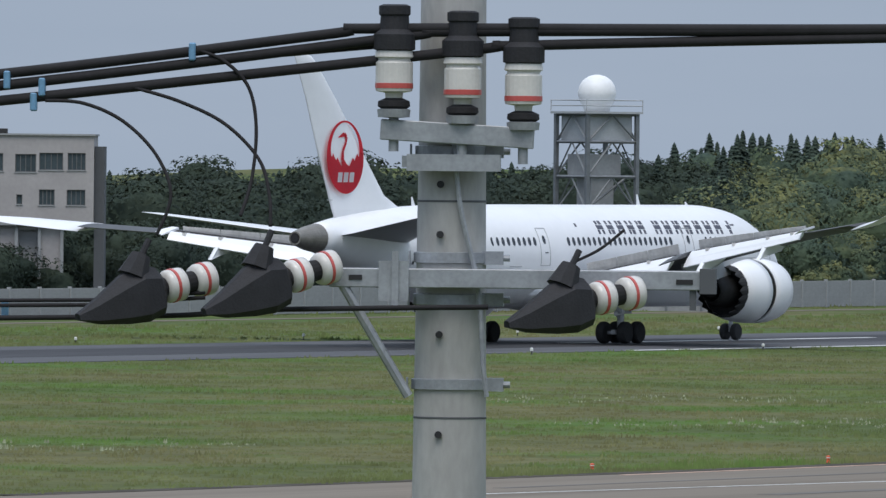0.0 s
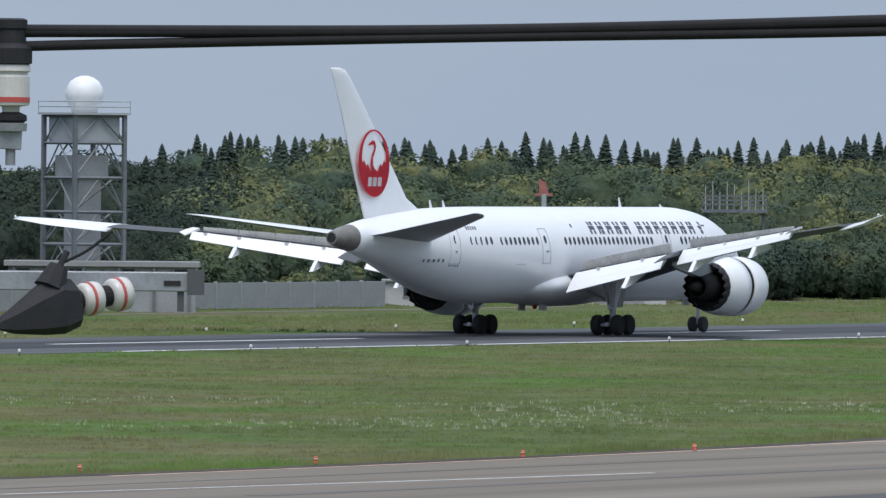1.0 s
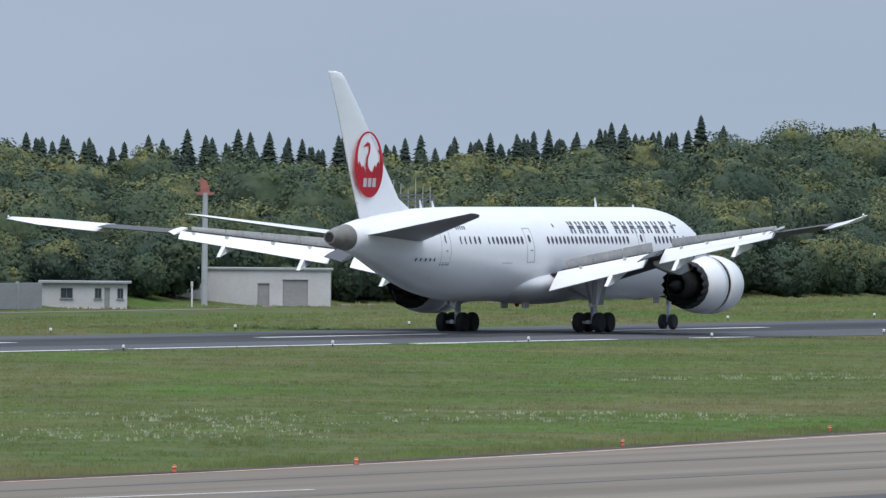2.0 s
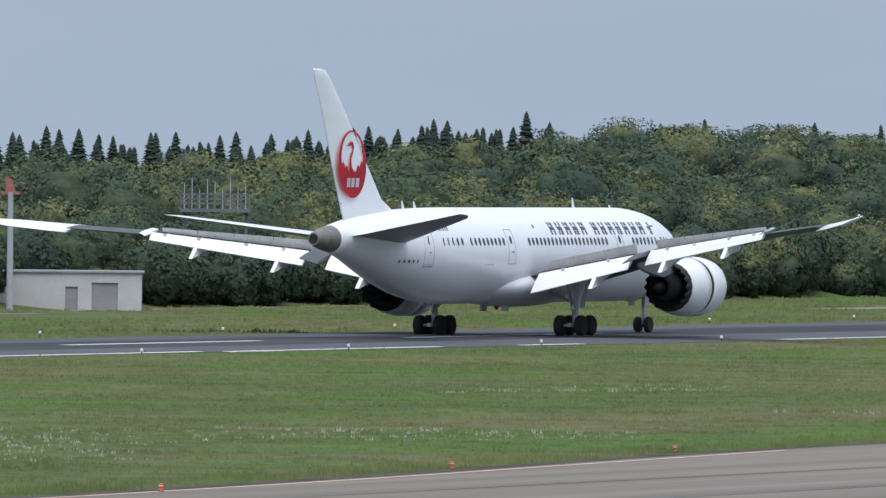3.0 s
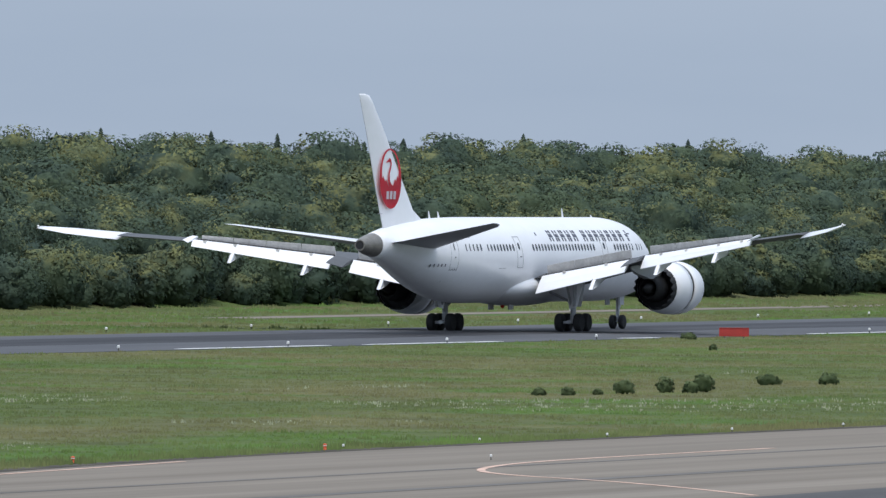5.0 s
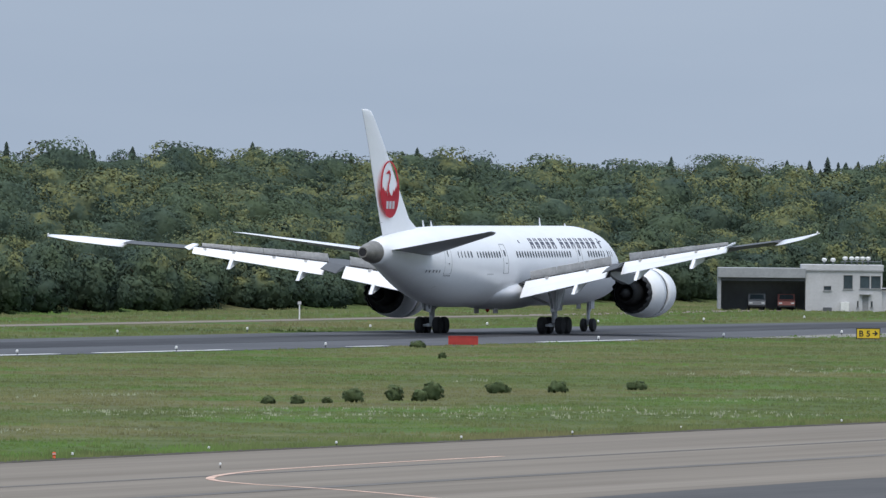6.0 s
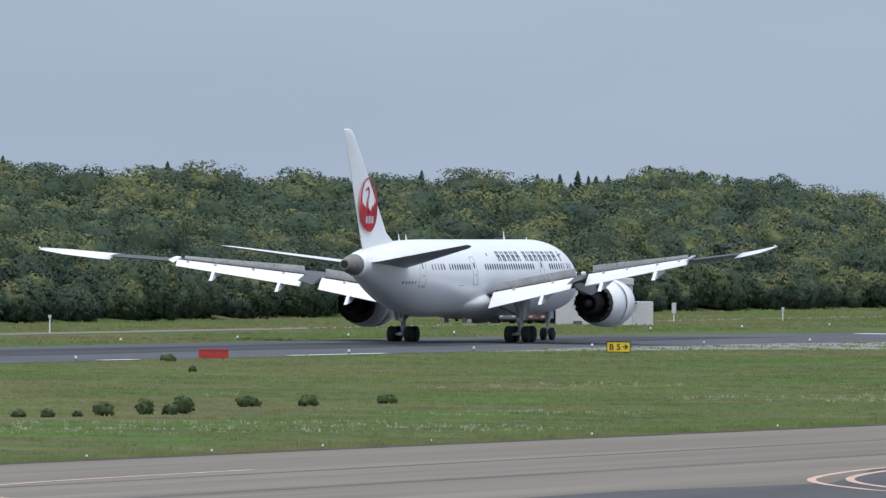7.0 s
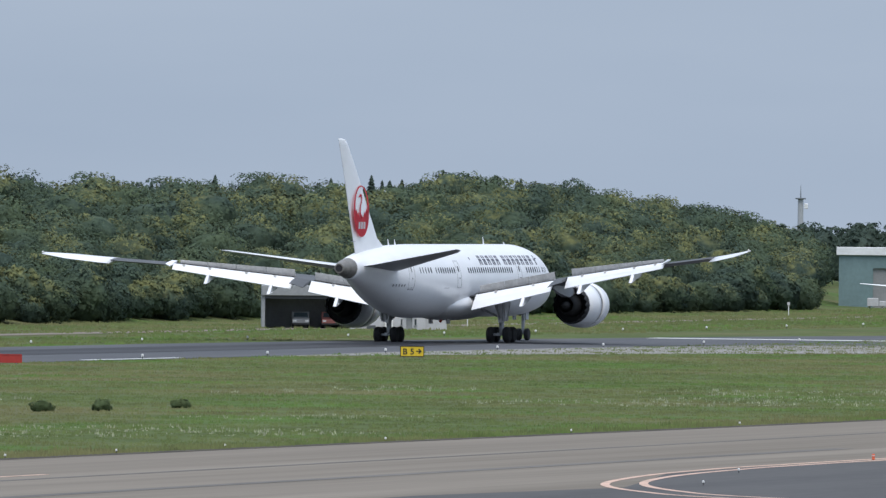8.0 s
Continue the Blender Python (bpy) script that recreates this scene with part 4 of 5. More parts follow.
def control_hut():
    ob = empty("control_building", facing(1082, 356.2, 19.3), "white two-storey control building with rooftop lamps and open garage", "building")
    holes = [(1.65, 1.9, 2.35, 2.3), (3.45, 2.05, 4.3, 3.3), (4.95, 2.1, 5.85, 3.25), (5.95, 2.1, 6.85, 3.25), (5.2, 0.0, 5.75, 1.5), (4.7, 0.4, 4.85, 0.95), (5.95, 0.4, 6.15, 0.95)]
    part("wall", wall_with_openings(0, 7.0, 0, 3.75, 0, 0.25, holes), M["hut_wall"], ob)
    part("side_wall", boxes((6.75, 0.25, 0, 7.0, 6, 3.75), (0, 0.25, 0, 0.25, 6, 3.75)), M["hut_wall"], ob)
    part("parapet", boxes((-0.4, -0.05, 3.75, 7.1, 6.1, 4.25), bevel=0.03), M["hut_wall"], ob)
    part("fascia", boxes((-0.45, -0.12, 3.66, 7.15, -0.05, 3.76)), M["roof_grey"], ob)
    for k, h in enumerate(holes):
        if h[1] == 0.0:
            part("door", boxes((h[0], 0.12, 0, h[2], 0.16, h[3])), M["fence"], ob)
        else:
            window_unit(ob, h, 0.12, 1)
    part("canopy", boxes((4.95, -0.35, 1.52, 6.0, 0, 1.6)), M["roof_grey"], ob)
    part("cabinet", boxes((3.2, -0.5, 0, 4.0, -0.05, 0.85), bevel=0.02), M["lamp_white"], ob)
    part("step_block", boxes((1.6, -0.4, 0, 2.4, -0.02, 0.35)), M["wing_grey"], ob)
    part("annex", boxes((7.0, 0.2, 0, 8.9, 4, 2.15), bevel=0.02), M["hut_wall"], ob, "white single-storey annex")
    part("annex_lamp", boxes((6.95, -0.15, 1.95, 7.4, 0.05, 2.1)), M["sign_black"], ob)
    garage = part("garage_roof", boxes((-8, -0.3, 3.0, 0, 6, 3.9), bevel=0.03), M["roof_grey"], ob)
    part("garage_wall", boxes((-8, 5.7, 0, 0, 6, 3.0), (-8, 0, 0, -7.7, 5.7, 3.0)), M["roof_grey"], garage)
    part("garage_lintel", boxes((-7.7, -0.02, 2.72, 0, 0.25, 3.0)), M["wing_grey"], garage)
    for k, x in enumerate((1.7, 2.5, 3.6, 4.2, 4.7, 5.2, 5.7)):
        h = 4.25 + (0.35 if k < 2 else 0.5)
        lamp = part("roof_lamp_post", rod(bmesh.new(), (x, 0.6, 4.2), (x, 0.6, h), 0.05), M["tower_steel"], ob)
        part("lamp_head", lathe([(0.08, h - 0.1), (0.22, h), (0.24, h + 0.14), (0.14, h + 0.24), (0.02, h + 0.26)], n=12, m=Matrix.Translation((x, 0.6, 0))), M["lamp_white"], lamp)
    part("roof_rail", rods([((3.3, 0.4, 4.55), (6.9, 0.4, 4.55)), ((3.3, 0.4, 4.2), (3.3, 0.4, 4.55)), ((6.9, 0.4, 4.2), (6.9, 0.4, 4.75))], 0.03, 5), M["tower_steel"], ob)


def parked_car(x, paint, label):
    """A small van nose-out in the open garage."""
    car = empty("parked_car", facing(1082, 356.2, 19.3) @ pose(x, 1.2, 0), label, "car", "vehicles in the garage")
    side = [(0.0, 0.35), (0.0, 0.85), (0.75, 1.0), (1.25, 1.5), (3.3, 1.5), (3.6, 0.95), (3.6, 0.35)]
    body = part("body", loft([[(w, y, z) for y, z in side] for w in (-0.78, 0.78)]), M[paint], car)
    part("windscreen", loft([[(w, 0.80 + d, 1.03 + d) for w, d in ((-0.66, 0.0), (0.66, 0.0), (0.60, 0.38), (-0.60, 0.38))], [(w, 0.76 + d, 1.06 + d) for w, d in ((-0.66, 0.0), (0.66, 0.0), (0.60, 0.38), (-0.60, 0.38))]]), M["glass"], body)
    for w in (-0.55, 0.55):
        part("headlight", boxes((w - 0.15, -0.03, 0.62, w + 0.15, 0.0, 0.76)), M["lamp_white"], car)
    part("bumper", boxes((-0.8, -0.08, 0.33, 0.8, 0.0, 0.5), bevel=0.02), M["sign_black"], car)
    for w in (-0.7, 0.7):
        for y in (0.75, 2.85):
            part("wheel", lathe([(0.16, w - 0.09), (0.30, w - 0.09), (0.32, w), (0.30, w + 0.09), (0.16, w + 0.09)], "X", 16, Matrix.Translation((0, y, 0.32))), M["rubber"], car)


control_hut()
parked_car(-1.7, "mast_red", "dull red van parked nose-out in the open garage")
parked_car(-4.4, "fence", "grey van parked nose-out in the open garage")


def hangar_row():
    ob = empty("hangar", facing(1404, 402, 15.9), "teal-clad hangar with a broad white roof edge", "hangar")
    part("wall", wall_with_openings(0, 30, 0, 6.1, 0, 0.4, [(4, 0, 10, 4.6), (14, 0, 22, 4.6)]), M["hangar"], ob)
    part("fascia", boxes((-0.3, -0.3, 6.1, 30.3, 0.7, 7.05), bevel=0.04), M["radome"], ob)
    part("roof", boxes((0, 0.7, 6.1, 30, 25, 6.6)), M["roof_grey"], ob)
    part("side_wall", boxes((0, 0.4, 0, 0.4, 25, 6.1)), M["hangar"], ob)
    for a, b in ((4, 10), (14, 22)):
        part("door", boxes((a, 0.3, 0, b, 0.38, 4.6)), M["fence"], ob)
    t = empty("service_cart", facing(1385, 392, 16), "white ramp equipment cart with pipes", "equipment")
    part("body", boxes((-1.1, -0.6, 0.3, 0.2, 0.6, 1.25), (0.3, -0.5, 0.3, 1.1, 0.5, 0.9), bevel=0.05), M["hut_wall"], t)
    part("pipe", rods([((-0.8, 0, 0), (-0.8, 0, 0.4)), ((0.7, 0, 0), (0.7, 0, 0.4)), ((1.4, 0, 0), (1.4, 0, 1.5)), ((1.9, 0, 0), (1.9, 0, 1.3))], 0.12, 8), M["lamp_white"], t)
    w = empty("parked_wing", facing(1385, 394, 16), "white wing of a parked aircraft before a hangar", "wing")
    part("wing_panel", loft([foil_ring(0, 0.3, 2.9, 0.05), foil_ring(8, 1.6, 2.2, 0.25)]), M["radome"], w)
    part("stand", rod(bmesh.new(), (6, 0.2, 0), (6, 0.2, 2.3), 0.12), M["tower_steel"], w)
    m = empty("radio_mast", facing(1795, 520, 16), "slender pale radio tower above far trees", "radio mast")
    part("shaft", rod(bmesh.new(), (0, 0, 0), (0, 0, 13.2), 0.55, 0.42, 10), M["tower_panel"], m)
    part("gallery", lathe([(0.45, 13.0), (0.8, 13.05), (0.8, 13.2), (0.3, 13.25)], n=12), M["tower_steel"], m)
    part("spire", rod(bmesh.new(), (0, 0, 13.2), (0, 0, 15.2), 0.1, 0.03, 6), M["tower_steel"], m)
    part("dish", boxes((0.5, -0.3, 11.6, 1.1, 0.1, 12.4), bevel=0.05), M["radome"], m)


def foil_ring(x, c, z, t):
    return [(x, 0, z), (x, c * 0.5, z + t), (x, c, z), (x, c * 0.5, z - t * 0.6)]


hangar_row()


def far_trees():
    """Distant tree belt behind the hangars."""
    tris, off, cv, cf = [], 0, [], []
    for k in range(150):
        x, y = 1560 + k * 4.2 + random.uniform(-2, 2), 505 + random.uniform(0, 40)
        v, f, q, nr = crown_arrays(random.uniform(2.6, 4.2), random.uniform(8.6, 11.0), n=18, leaves=34, size=0.36)
        cv.append(v + (x, y, 0))
        cf.append(f + off)
        off += len(v)
        tris.append(q.reshape(-1, 3) + (x, y, 0))
    q = np.concatenate(tris)
    ob = tagged(new("distant_trees", array_mesh("distant_trees", q, np.arange(len(q)).reshape(-1, 3), M["needle"])), "belt of dark trees far behind the hangars", "woodland", kind="stuff")
    c = new("inner_foliage", array_mesh("inner_foliage", np.concatenate(cv), np.concatenate(cf), M["needle"]))
    c.parent = ob
    tagged(c, kind="stuff")


far_trees()


# ---- utility pole with its cables ----
POLE = Vector((3.99, 7.672, 0))
RIGHT = Vector((2.354, -4.770, 0)).normalized()
AWAY = Vector((RIGHT.y * -1, RIGHT.x, 0))
POLE_M = Matrix(((RIGHT.x, AWAY.x, 0, POLE.x), (RIGHT.y, AWAY.y, 0, POLE.y), (0, 0, 1, 0), (0, 0, 0, 1)))


def build_pole():
    """Pole in its own space: x to the right along the cables, y away, z up."""
    pole = empty("utility_pole", POLE_M, "grey spun-concrete utility pole with steel cross-arms and insulators", "utility pole")
    part("shaft", lathe([(0.30, -0.5), (0.232, 8.0), (0.222, 9.0), (0.203, 11.0), (0.196, 12.0), (0.19, 13.2), (0.16, 13.25)], n=40), M["pole"], pole, smooth=True)
    for z in (9.32, 9.92, 10.52, 10.82, 10.95):
        part("bolt_hole", rod(bmesh.new(), (-0.06, -0.24, z), (-0.06, -0.2, z), 0.022, n=10), M["dark"], pole)
    for z, r in ((9.62, 0.222), (10.13, 0.218), (10.38, 0.215), (11.02, 0.211)):
        band = part("pole_band", lathe([(r - 0.01, z - 0.035), (r + 0.012, z - 0.03), (r + 0.012, z + 0.03), (r - 0.01, z + 0.035)], n=36), M["galv"], pole)
        for s in (-1, 1):
            part("band_lug", box(bmesh.new(), s * r - 0.03, -0.09, z - 0.04, s * r + 0.07 * s + 0.03, 0.0, z + 0.04), M["galv"], band)
        part("band_bolt", rod(bmesh.new(), (r, -0.06, z), (r + 0.14, -0.06, z), 0.02), M["galv"], band)
    # upper cross-arm, seen slightly turned
    arm = part("upper_cross_arm", boxes((-0.42, -0.36, 11.06, 0.50, -0.26, 11.18), (-0.42, -0.36, 11.17, 0.50, -0.16, 11.185), bevel=0.006), M["galv"], pole)
    arm.matrix_basis = pose(0.05, 0, 11.1, 0, 3.0, 0) @ pose(-0.05, 0, -11.1)
    part("clamp_plate", boxes((-0.26, -0.34, 10.90, 0.30, -0.2, 11.0), (-0.29, -0.3, 10.92, -0.2, -0.15, 10.99)), M["galv"], pole)
    for x, top in ((-0.34, 11.835), (0.07, 11.80), (0.435, 11.765)):
        base = top - 0.62
        ins = part("post_insulator", lathe([(0.03, base - 0.20), (0.03, base), (0.095, base + 0.005), (0.10, base + 0.05), (0.06, base + 0.06)], n=20, m=Matrix.Translation((x, -0.31, 0))), M["galv"], pole, "white porcelain post insulator with a red band")
        part("base_shed", lathe([(0.07, base + 0.05), (0.098, base + 0.07), (0.095, base + 0.10), (0.05, base + 0.12)], n=20, m=Matrix.Translation((x, -0.31, 0))), M["black_rubber"], ins)
        part("porcelain", lathe([(0.05, base + 0.11), (0.055, base + 0.15), (0.108, base + 0.16), (0.112, base + 0.18), (0.112, base + 0.33), (0.10, base + 0.345), (0.10, base + 0.355), (0.118, base + 0.365), (0.112, base + 0.40), (0.09, base + 0.41)], n=24, m=Matrix.Translation((x, -0.31, 0))), M["porcelain"], ins, smooth=False)
        part("red_band", lathe([(0.108, base + 0.175), (0.1145, base + 0.178), (0.1145, base + 0.208), (0.108, base + 0.21)], n=24, m=Matrix.Translation((x, -0.31, 0))), M["band_red"], ins)
        part("head_cover", lathe([(0.10, base + 0.40), (0.125, base + 0.41), (0.125, base + 0.50), (0.09, base + 0.53), (0.085, base + 0.61), (0.095, base + 0.62), (0.095, base + 0.67), (0.07, base + 0.68)], n=20, m=Matrix.Translation((x, -0.31, 0))), M["cover"], ins)
    # lower cross-arm with strain insulators
    arm = part("lower_cross_arm", boxes((-0.72, -0.33, 10.20, 1.56, -0.23, 10.31), (-0.72, -0.33, 10.30, 1.56, -0.13, 10.315), bevel=0.006), M["galv"], pole)
    part("arm_slot", boxes((1.36, -0.336, 10.235, 1.46, -0.328, 10.265)), M["dark"], arm)
    part("arm_slot", boxes((-0.60, -0.336, 10.245, -0.52, -0.328, 10.275)), M["dark"], arm)
    part("arm_cap", boxes((1.50, -0.35, 10.18, 1.60, -0.20, 10.33), (1.44, -0.31, 10.08, 1.48, -0.27, 10.2)), M["wing_grey"], arm)
    part("arm_plate", boxes((-0.42, -0.36, 10.12, -0.24, -0.34, 10.36), (-0.34, -0.38, 10.06, -0.30, -0.36, 10.42)), M["galv"], arm)
    part("diagonal_brace", rod(bmesh.new(), (-0.64, -0.30, 10.22), (-0.24, -0.25, 9.55), 0.03, n=8), M["galv"], pole)
    for x0, z0, x1, z1 in ((-0.68, 10.33, -1.40, 10.17), (-1.42, 10.25, -2.15, 10.12), (1.14, 10.19, 0.30, 10.08)):
        strain = empty("strain_insulator", pose(x0, -0.36, z0, 0, 0, 36) @ pose(0, 0, 0, 0, -math.degrees(math.atan2(z0 - z1, x0 - x1)), 0), "", "")
        strain.parent = pole
        for dx in (-0.06, -0.27):
            part("porcelain", lathe([(0.05, dx - 0.075), (0.088, dx - 0.07), (0.100, dx - 0.045), (0.096, dx - 0.01), (0.102, dx + 0.02), (0.098, dx + 0.05), (0.045, dx + 0.065)], "X", 28), M["porcelain"], strain, smooth=True)
            part("red_band", lathe([(0.092, dx - 0.026), (0.1032, dx - 0.022), (0.1032, dx - 0.006), (0.092, dx - 0.002)], "X", 28), M["band_red"], strain)
            part("coupling", lathe([(0.045, dx - 0.16), (0.07, dx - 0.15), (0.062, dx - 0.07), (0.045, dx - 0.05)], "X", 16), M["black_rubber"], strain)
        # folded sheet cover: flat-sided, with a ridge and a drooping tail
        rings = []
        for x, hb, ht, w, zo in ((-0.36, 0.06, 0.08, 0.06, 0), (-0.40, 0.15, 0.13, 0.10, 0.0), (-0.52, 0.17, 0.19, 0.12, -0.01), (-0.66, 0.15, 0.13, 0.11, -0.02), (-0.84, 0.09, 0.06, 0.07, -0.05), (-0.97, 0.025, 0.02, 0.03, -0.07)):
            rings.append([(x, -w, zo - hb * 0.7), (x + 0.02, -w * 0.4, zo - hb), (x + 0.02, w * 0.4, zo - hb), (x, w, zo - hb * 0.7), (x, w * 0.9, zo + ht * 0.5), (x, 0.02, zo + ht), (x, -0.02, zo + ht), (x, -w * 0.9, zo + ht * 0.5)])
        cover = part("clamp_cover", loft(rings), M["cover"], strain, "black folded insulating clamp cover")
        part("cover_neck", rod(rod(bmesh.new(), (-0.55, 0, 0.10), (-0.47, 0, 0.22), 0.10, 0.06, 8), (-0.47, 0, 0.21), (-0.40, 0, 0.30), 0.02, n=8), M["cover"], cover)
    for z in (10.72, 9.42):
        part("pole_seam", lathe([(0.2075 + (10.72 - z) * 0.009, z - 0.006), (0.2105 + (10.72 - z) * 0.009, z - 0.004), (0.2105 + (10.72 - z) * 0.009, z + 0.004), (0.2075 + (10.72 - z) * 0.009, z + 0.006)], n=40), M["wing_grey"], pole)
    # earth wires down the shaft
    part("down_lead", tube(spline([(0.02, -0.23, 11.1), (0.06, -0.24, 10.7), (0.17, -0.22, 10.2), (0.21, -0.24, 9.7), (0.23, -0.24, 9.55)]), 0.016, 6), M["galv"], pole)
    return pole


build_pole()


def cable(name, pts, r, label, mat="black_rubber"):
    w = [POLE_M @ Vector(p) for p in pts]
    return tagged(part(name, tube(spline(w), r, 8), M[mat], smooth=True), label, "cable", "cables on the pole")


# three insulated line cables over the post insulators
for x, z, zl, zr in ((-0.37, 11.75, 11.43, 12.03), (0.055, 11.735, 11.36, 12.02), (0.43, 11.655, 11.27, 11.96)):
    cable("line_cable", [(-14, -0.31, zl - 0.95), (-6, -0.31, zl - 0.32), (-2.75, -0.31, zl + 0.02), (x - 0.35, -0.31, z - 0.035), (x, -0.31, z), (3.0, -0.31, z + 0.03 + (11.75 - z) * 0.5),
                             (6, -0.31, zr - 0.15), (10, -0.31, zr + 0.02), (30, -0.31, zr + 1.6)], 0.031, "thick black insulated line cable")
for x, z, zl in ((-0.3, 11.71, 11.385),):
    cable("line_cable", [(-10, -0.27, zl - 0.75), (-2.75, -0.27, zl), (-1.6, -0.27, 11.53), (x, -0.27, z - 0.05)], 0.018, "thin black cable tied along a line cable")
cable("jumper", [(-1.51, -0.33, 11.61), (-1.35, -0.34, 11.54), (-1.21, -0.35, 11.39), (-1.16, -0.38, 11.15), (-1.18, -0.45, 10.84), (-1.24, -0.55, 10.62)], 0.011, "black jumper cable curving down from a line cable")
cable("jumper", [(-1.89, -0.33, 11.38), (-1.62, -0.34, 11.30), (-1.35, -0.36, 11.17), (-1.14, -0.42, 10.96), (-1.07, -0.5, 10.74), (-1.06, -0.55, 10.56)], 0.011, "black jumper cable curving down to a clamp cover")
cable("jumper", [(-2.43, -0.33, 11.30), (-2.2, -0.34, 11.285), (-1.96, -0.36, 11.18), (-1.755, -0.42, 10.98), (-1.66, -0.5, 10.74), (-1.74, -0.55, 10.5)], 0.011, "black jumper cable curving down to a clamp cover")
cable("feeder_cable", [(0.74, -0.40, 10.36), (0.90, -0.38, 10.44), (1.05, -0.36, 10.56)], 0.009, "short black cable rising from a clamp cover")
for z0, z1, r in ((10.10, 10.165, 0.012), (10.07, 10.135, 0.012), (9.995, 10.09, 0.016)):
    ends = [(-1.2, -0.4, (z0 + z1) / 2 + 0.015), (0.24, -0.4, z1)] if r > 0.013 else [(-2.0, -0.44, z0 + 0.025), (-1.45, -0.47, z0 + 0.06)]
    cable("messenger_wire", [(-12, -0.4, z0 - 0.12), (-2.7, -0.4, z0), *ends], r, "thin dark wire passing the pole" if r > 0.013 else "thin dark wire ending at a clamp cover")
for x, z in ((-2.66, 11.42), (-2.45, 11.38), (-2.5, 11.29), (-1.55, 11.60), (-2.66, 10.05), (-2.1, 10.03)):
    m = POLE_M @ pose(x, -0.31, z)
    b = part("cable_tie", boxes((-0.02, -0.045, -0.055, 0.02, 0.045, 0.055), bevel=0.008), M["tie"])
    b.matrix_basis = m
    tagged(b, "blue plastic tie round a cable", "cable tie", "cable ties")


# ---- aircraft: x forward from the nose, y to port, z up from the ground ----
FUSE = [(-0.05, 4.2, 0.08), (-0.4, 4.22, 0.62), (-1.2, 4.32, 1.15), (-2.5, 4.5, 1.72), (-4.2, 4.75, 2.28), (-6.5, 4.97, 2.74), (-9, 5.06, 2.97), (-11, 5.08, 3.02),
        (-38, 5.08, 3.02), (-41, 5.14, 2.93), (-44, 5.32, 2.68), (-47, 5.6, 2.26), (-50, 5.9, 1.72), (-52.5, 6.1, 1.22), (-54.6, 6.16, 0.84)]


def fuse_at(x):
    xs = [-s[0] for s in FUSE]
    return along(xs, [s[1] for s in FUSE], -x), along(xs, [s[2] for s in FUSE], -x)


def side_pose(x, z, proud=0.012):
    """Pose on the starboard flank at station x and height z: local x forward, local z up the skin, local -y outward."""
    zc, r = fuse_at(x)
    s = max(-0.98, min(0.98, (z - zc) / r))
    a = math.asin(s)
    zc2, r2 = fuse_at(x - 0.5)
    yaw = math.degrees(math.atan2((r - r2) * math.cos(a) * 0.96, 0.5))
    return pose(x, -(r * 0.965 * math.cos(a) + proud), z, 0, 0, yaw) @ pose(0, 0, 0, -math.degrees(a) * 0.97)


def foil(x_le, x_te, y, z, thick, n=8, camber=0.02):
    """Closed aerofoil ring at span station y."""
    c = x_le - x_te
    top, bot = [], []
    for i in range(n + 1):
        t = (1 - math.cos(math.pi * i / n)) / 2
        h = thick * (2.97 * math.sqrt(t) - 1.26 * t - 3.52 * t * t + 2.84 * t**3 - 1.02 * t**4)
        m = camber * c * 4 * t * (1 - t)
        top.append((x_le - c * t, y, z + m + h * 0.5))
        bot.append((x_le - c * t, y, z + m - h * 0.5))
    return top + bot[-2:0:-1]


def wing_line(y):
    return along([2.4, 3.4, 10.4, 11.7, 21, 26, 30], [3.75, 3.92, 5.05, 5.3, 6.5, 6.98, 7.5], y)


def te_line(y):
    return along([2.4, 3.4, 10.4, 11.7, 21, 26, 30], [-29.6, -29.8, -31.2, -31.6, -35.3, -38.8, -42.6], y)


def le_line(y):
    return along([2.4, 10.4, 21, 26, 28.5, 30], [-18.2, -25.0, -32.0, -35.6, -38.6, -41.6], y)


def slab(a, b, thick):
    """A thin bevelled panel between span stations: a and b are (hinge, edge) pairs of points."""
    rings = []
    for h, e in (a, b):
        h, e = Vector(h), Vector(e)
        d = e - h
        n = Vector((d.z, 0, -d.x)).normalized() * thick
        rings.append([h + n, h + d * 0.5 + n * 1.1, e + n * 0.25, e - n * 0.25, h + d * 0.5 - n, h - n])
    return loft(rings)


def pod(y, x0, x1, z0, z1, r):
    """A canoe-shaped fairing from (x0, z0) down to its point at (x1, z1)."""
    rings = []
    for t, k in ((0, 0.25), (0.15, 0.75), (0.4, 1.0), (0.7, 0.8), (0.9, 0.4), (1, 0.06)):
        x, z = x0 + (x1 - x0) * t, z0 + (z1 - z0) * t**1.6
        rings.append([(x, y + r * k * 0.55 * math.cos(a), z + r * k * math.sin(a)) for a in [i * math.pi / 5 for i in range(10)]])
    return loft(rings)


def wheel_part(parent, x, y, r, w, proto=None):
    if proto:
        t = share(proto, pose(x, y, r), parent)
        share(proto.children[0], Matrix.Identity(4), t)
        return t
    k = r * 0.86
    bm = lathe([(r * 0.52, -w / 2), (k, -w / 2), (r * 0.97, -w * 0.34), (r, -w * 0.15), (r, w * 0.15), (r * 0.97, w * 0.34), (k, w / 2), (r * 0.52, w / 2)], n=28, m=pose(0, 0, 0, 90))
    t = part("tyre", bm, M["rubber"], parent, smooth=False)
    t.matrix_basis = pose(x, y, r)
    part("rim", lathe([(r * 0.2, -w * 0.42), (r * 0.5, -w * 0.3), (r * 0.53, -w * 0.47), (r * 0.53, w * 0.47), (r * 0.5, w * 0.3), (r * 0.2, w * 0.42)], n=20, m=pose(0, 0, 0, 90)), M["rim"], t)
    return t


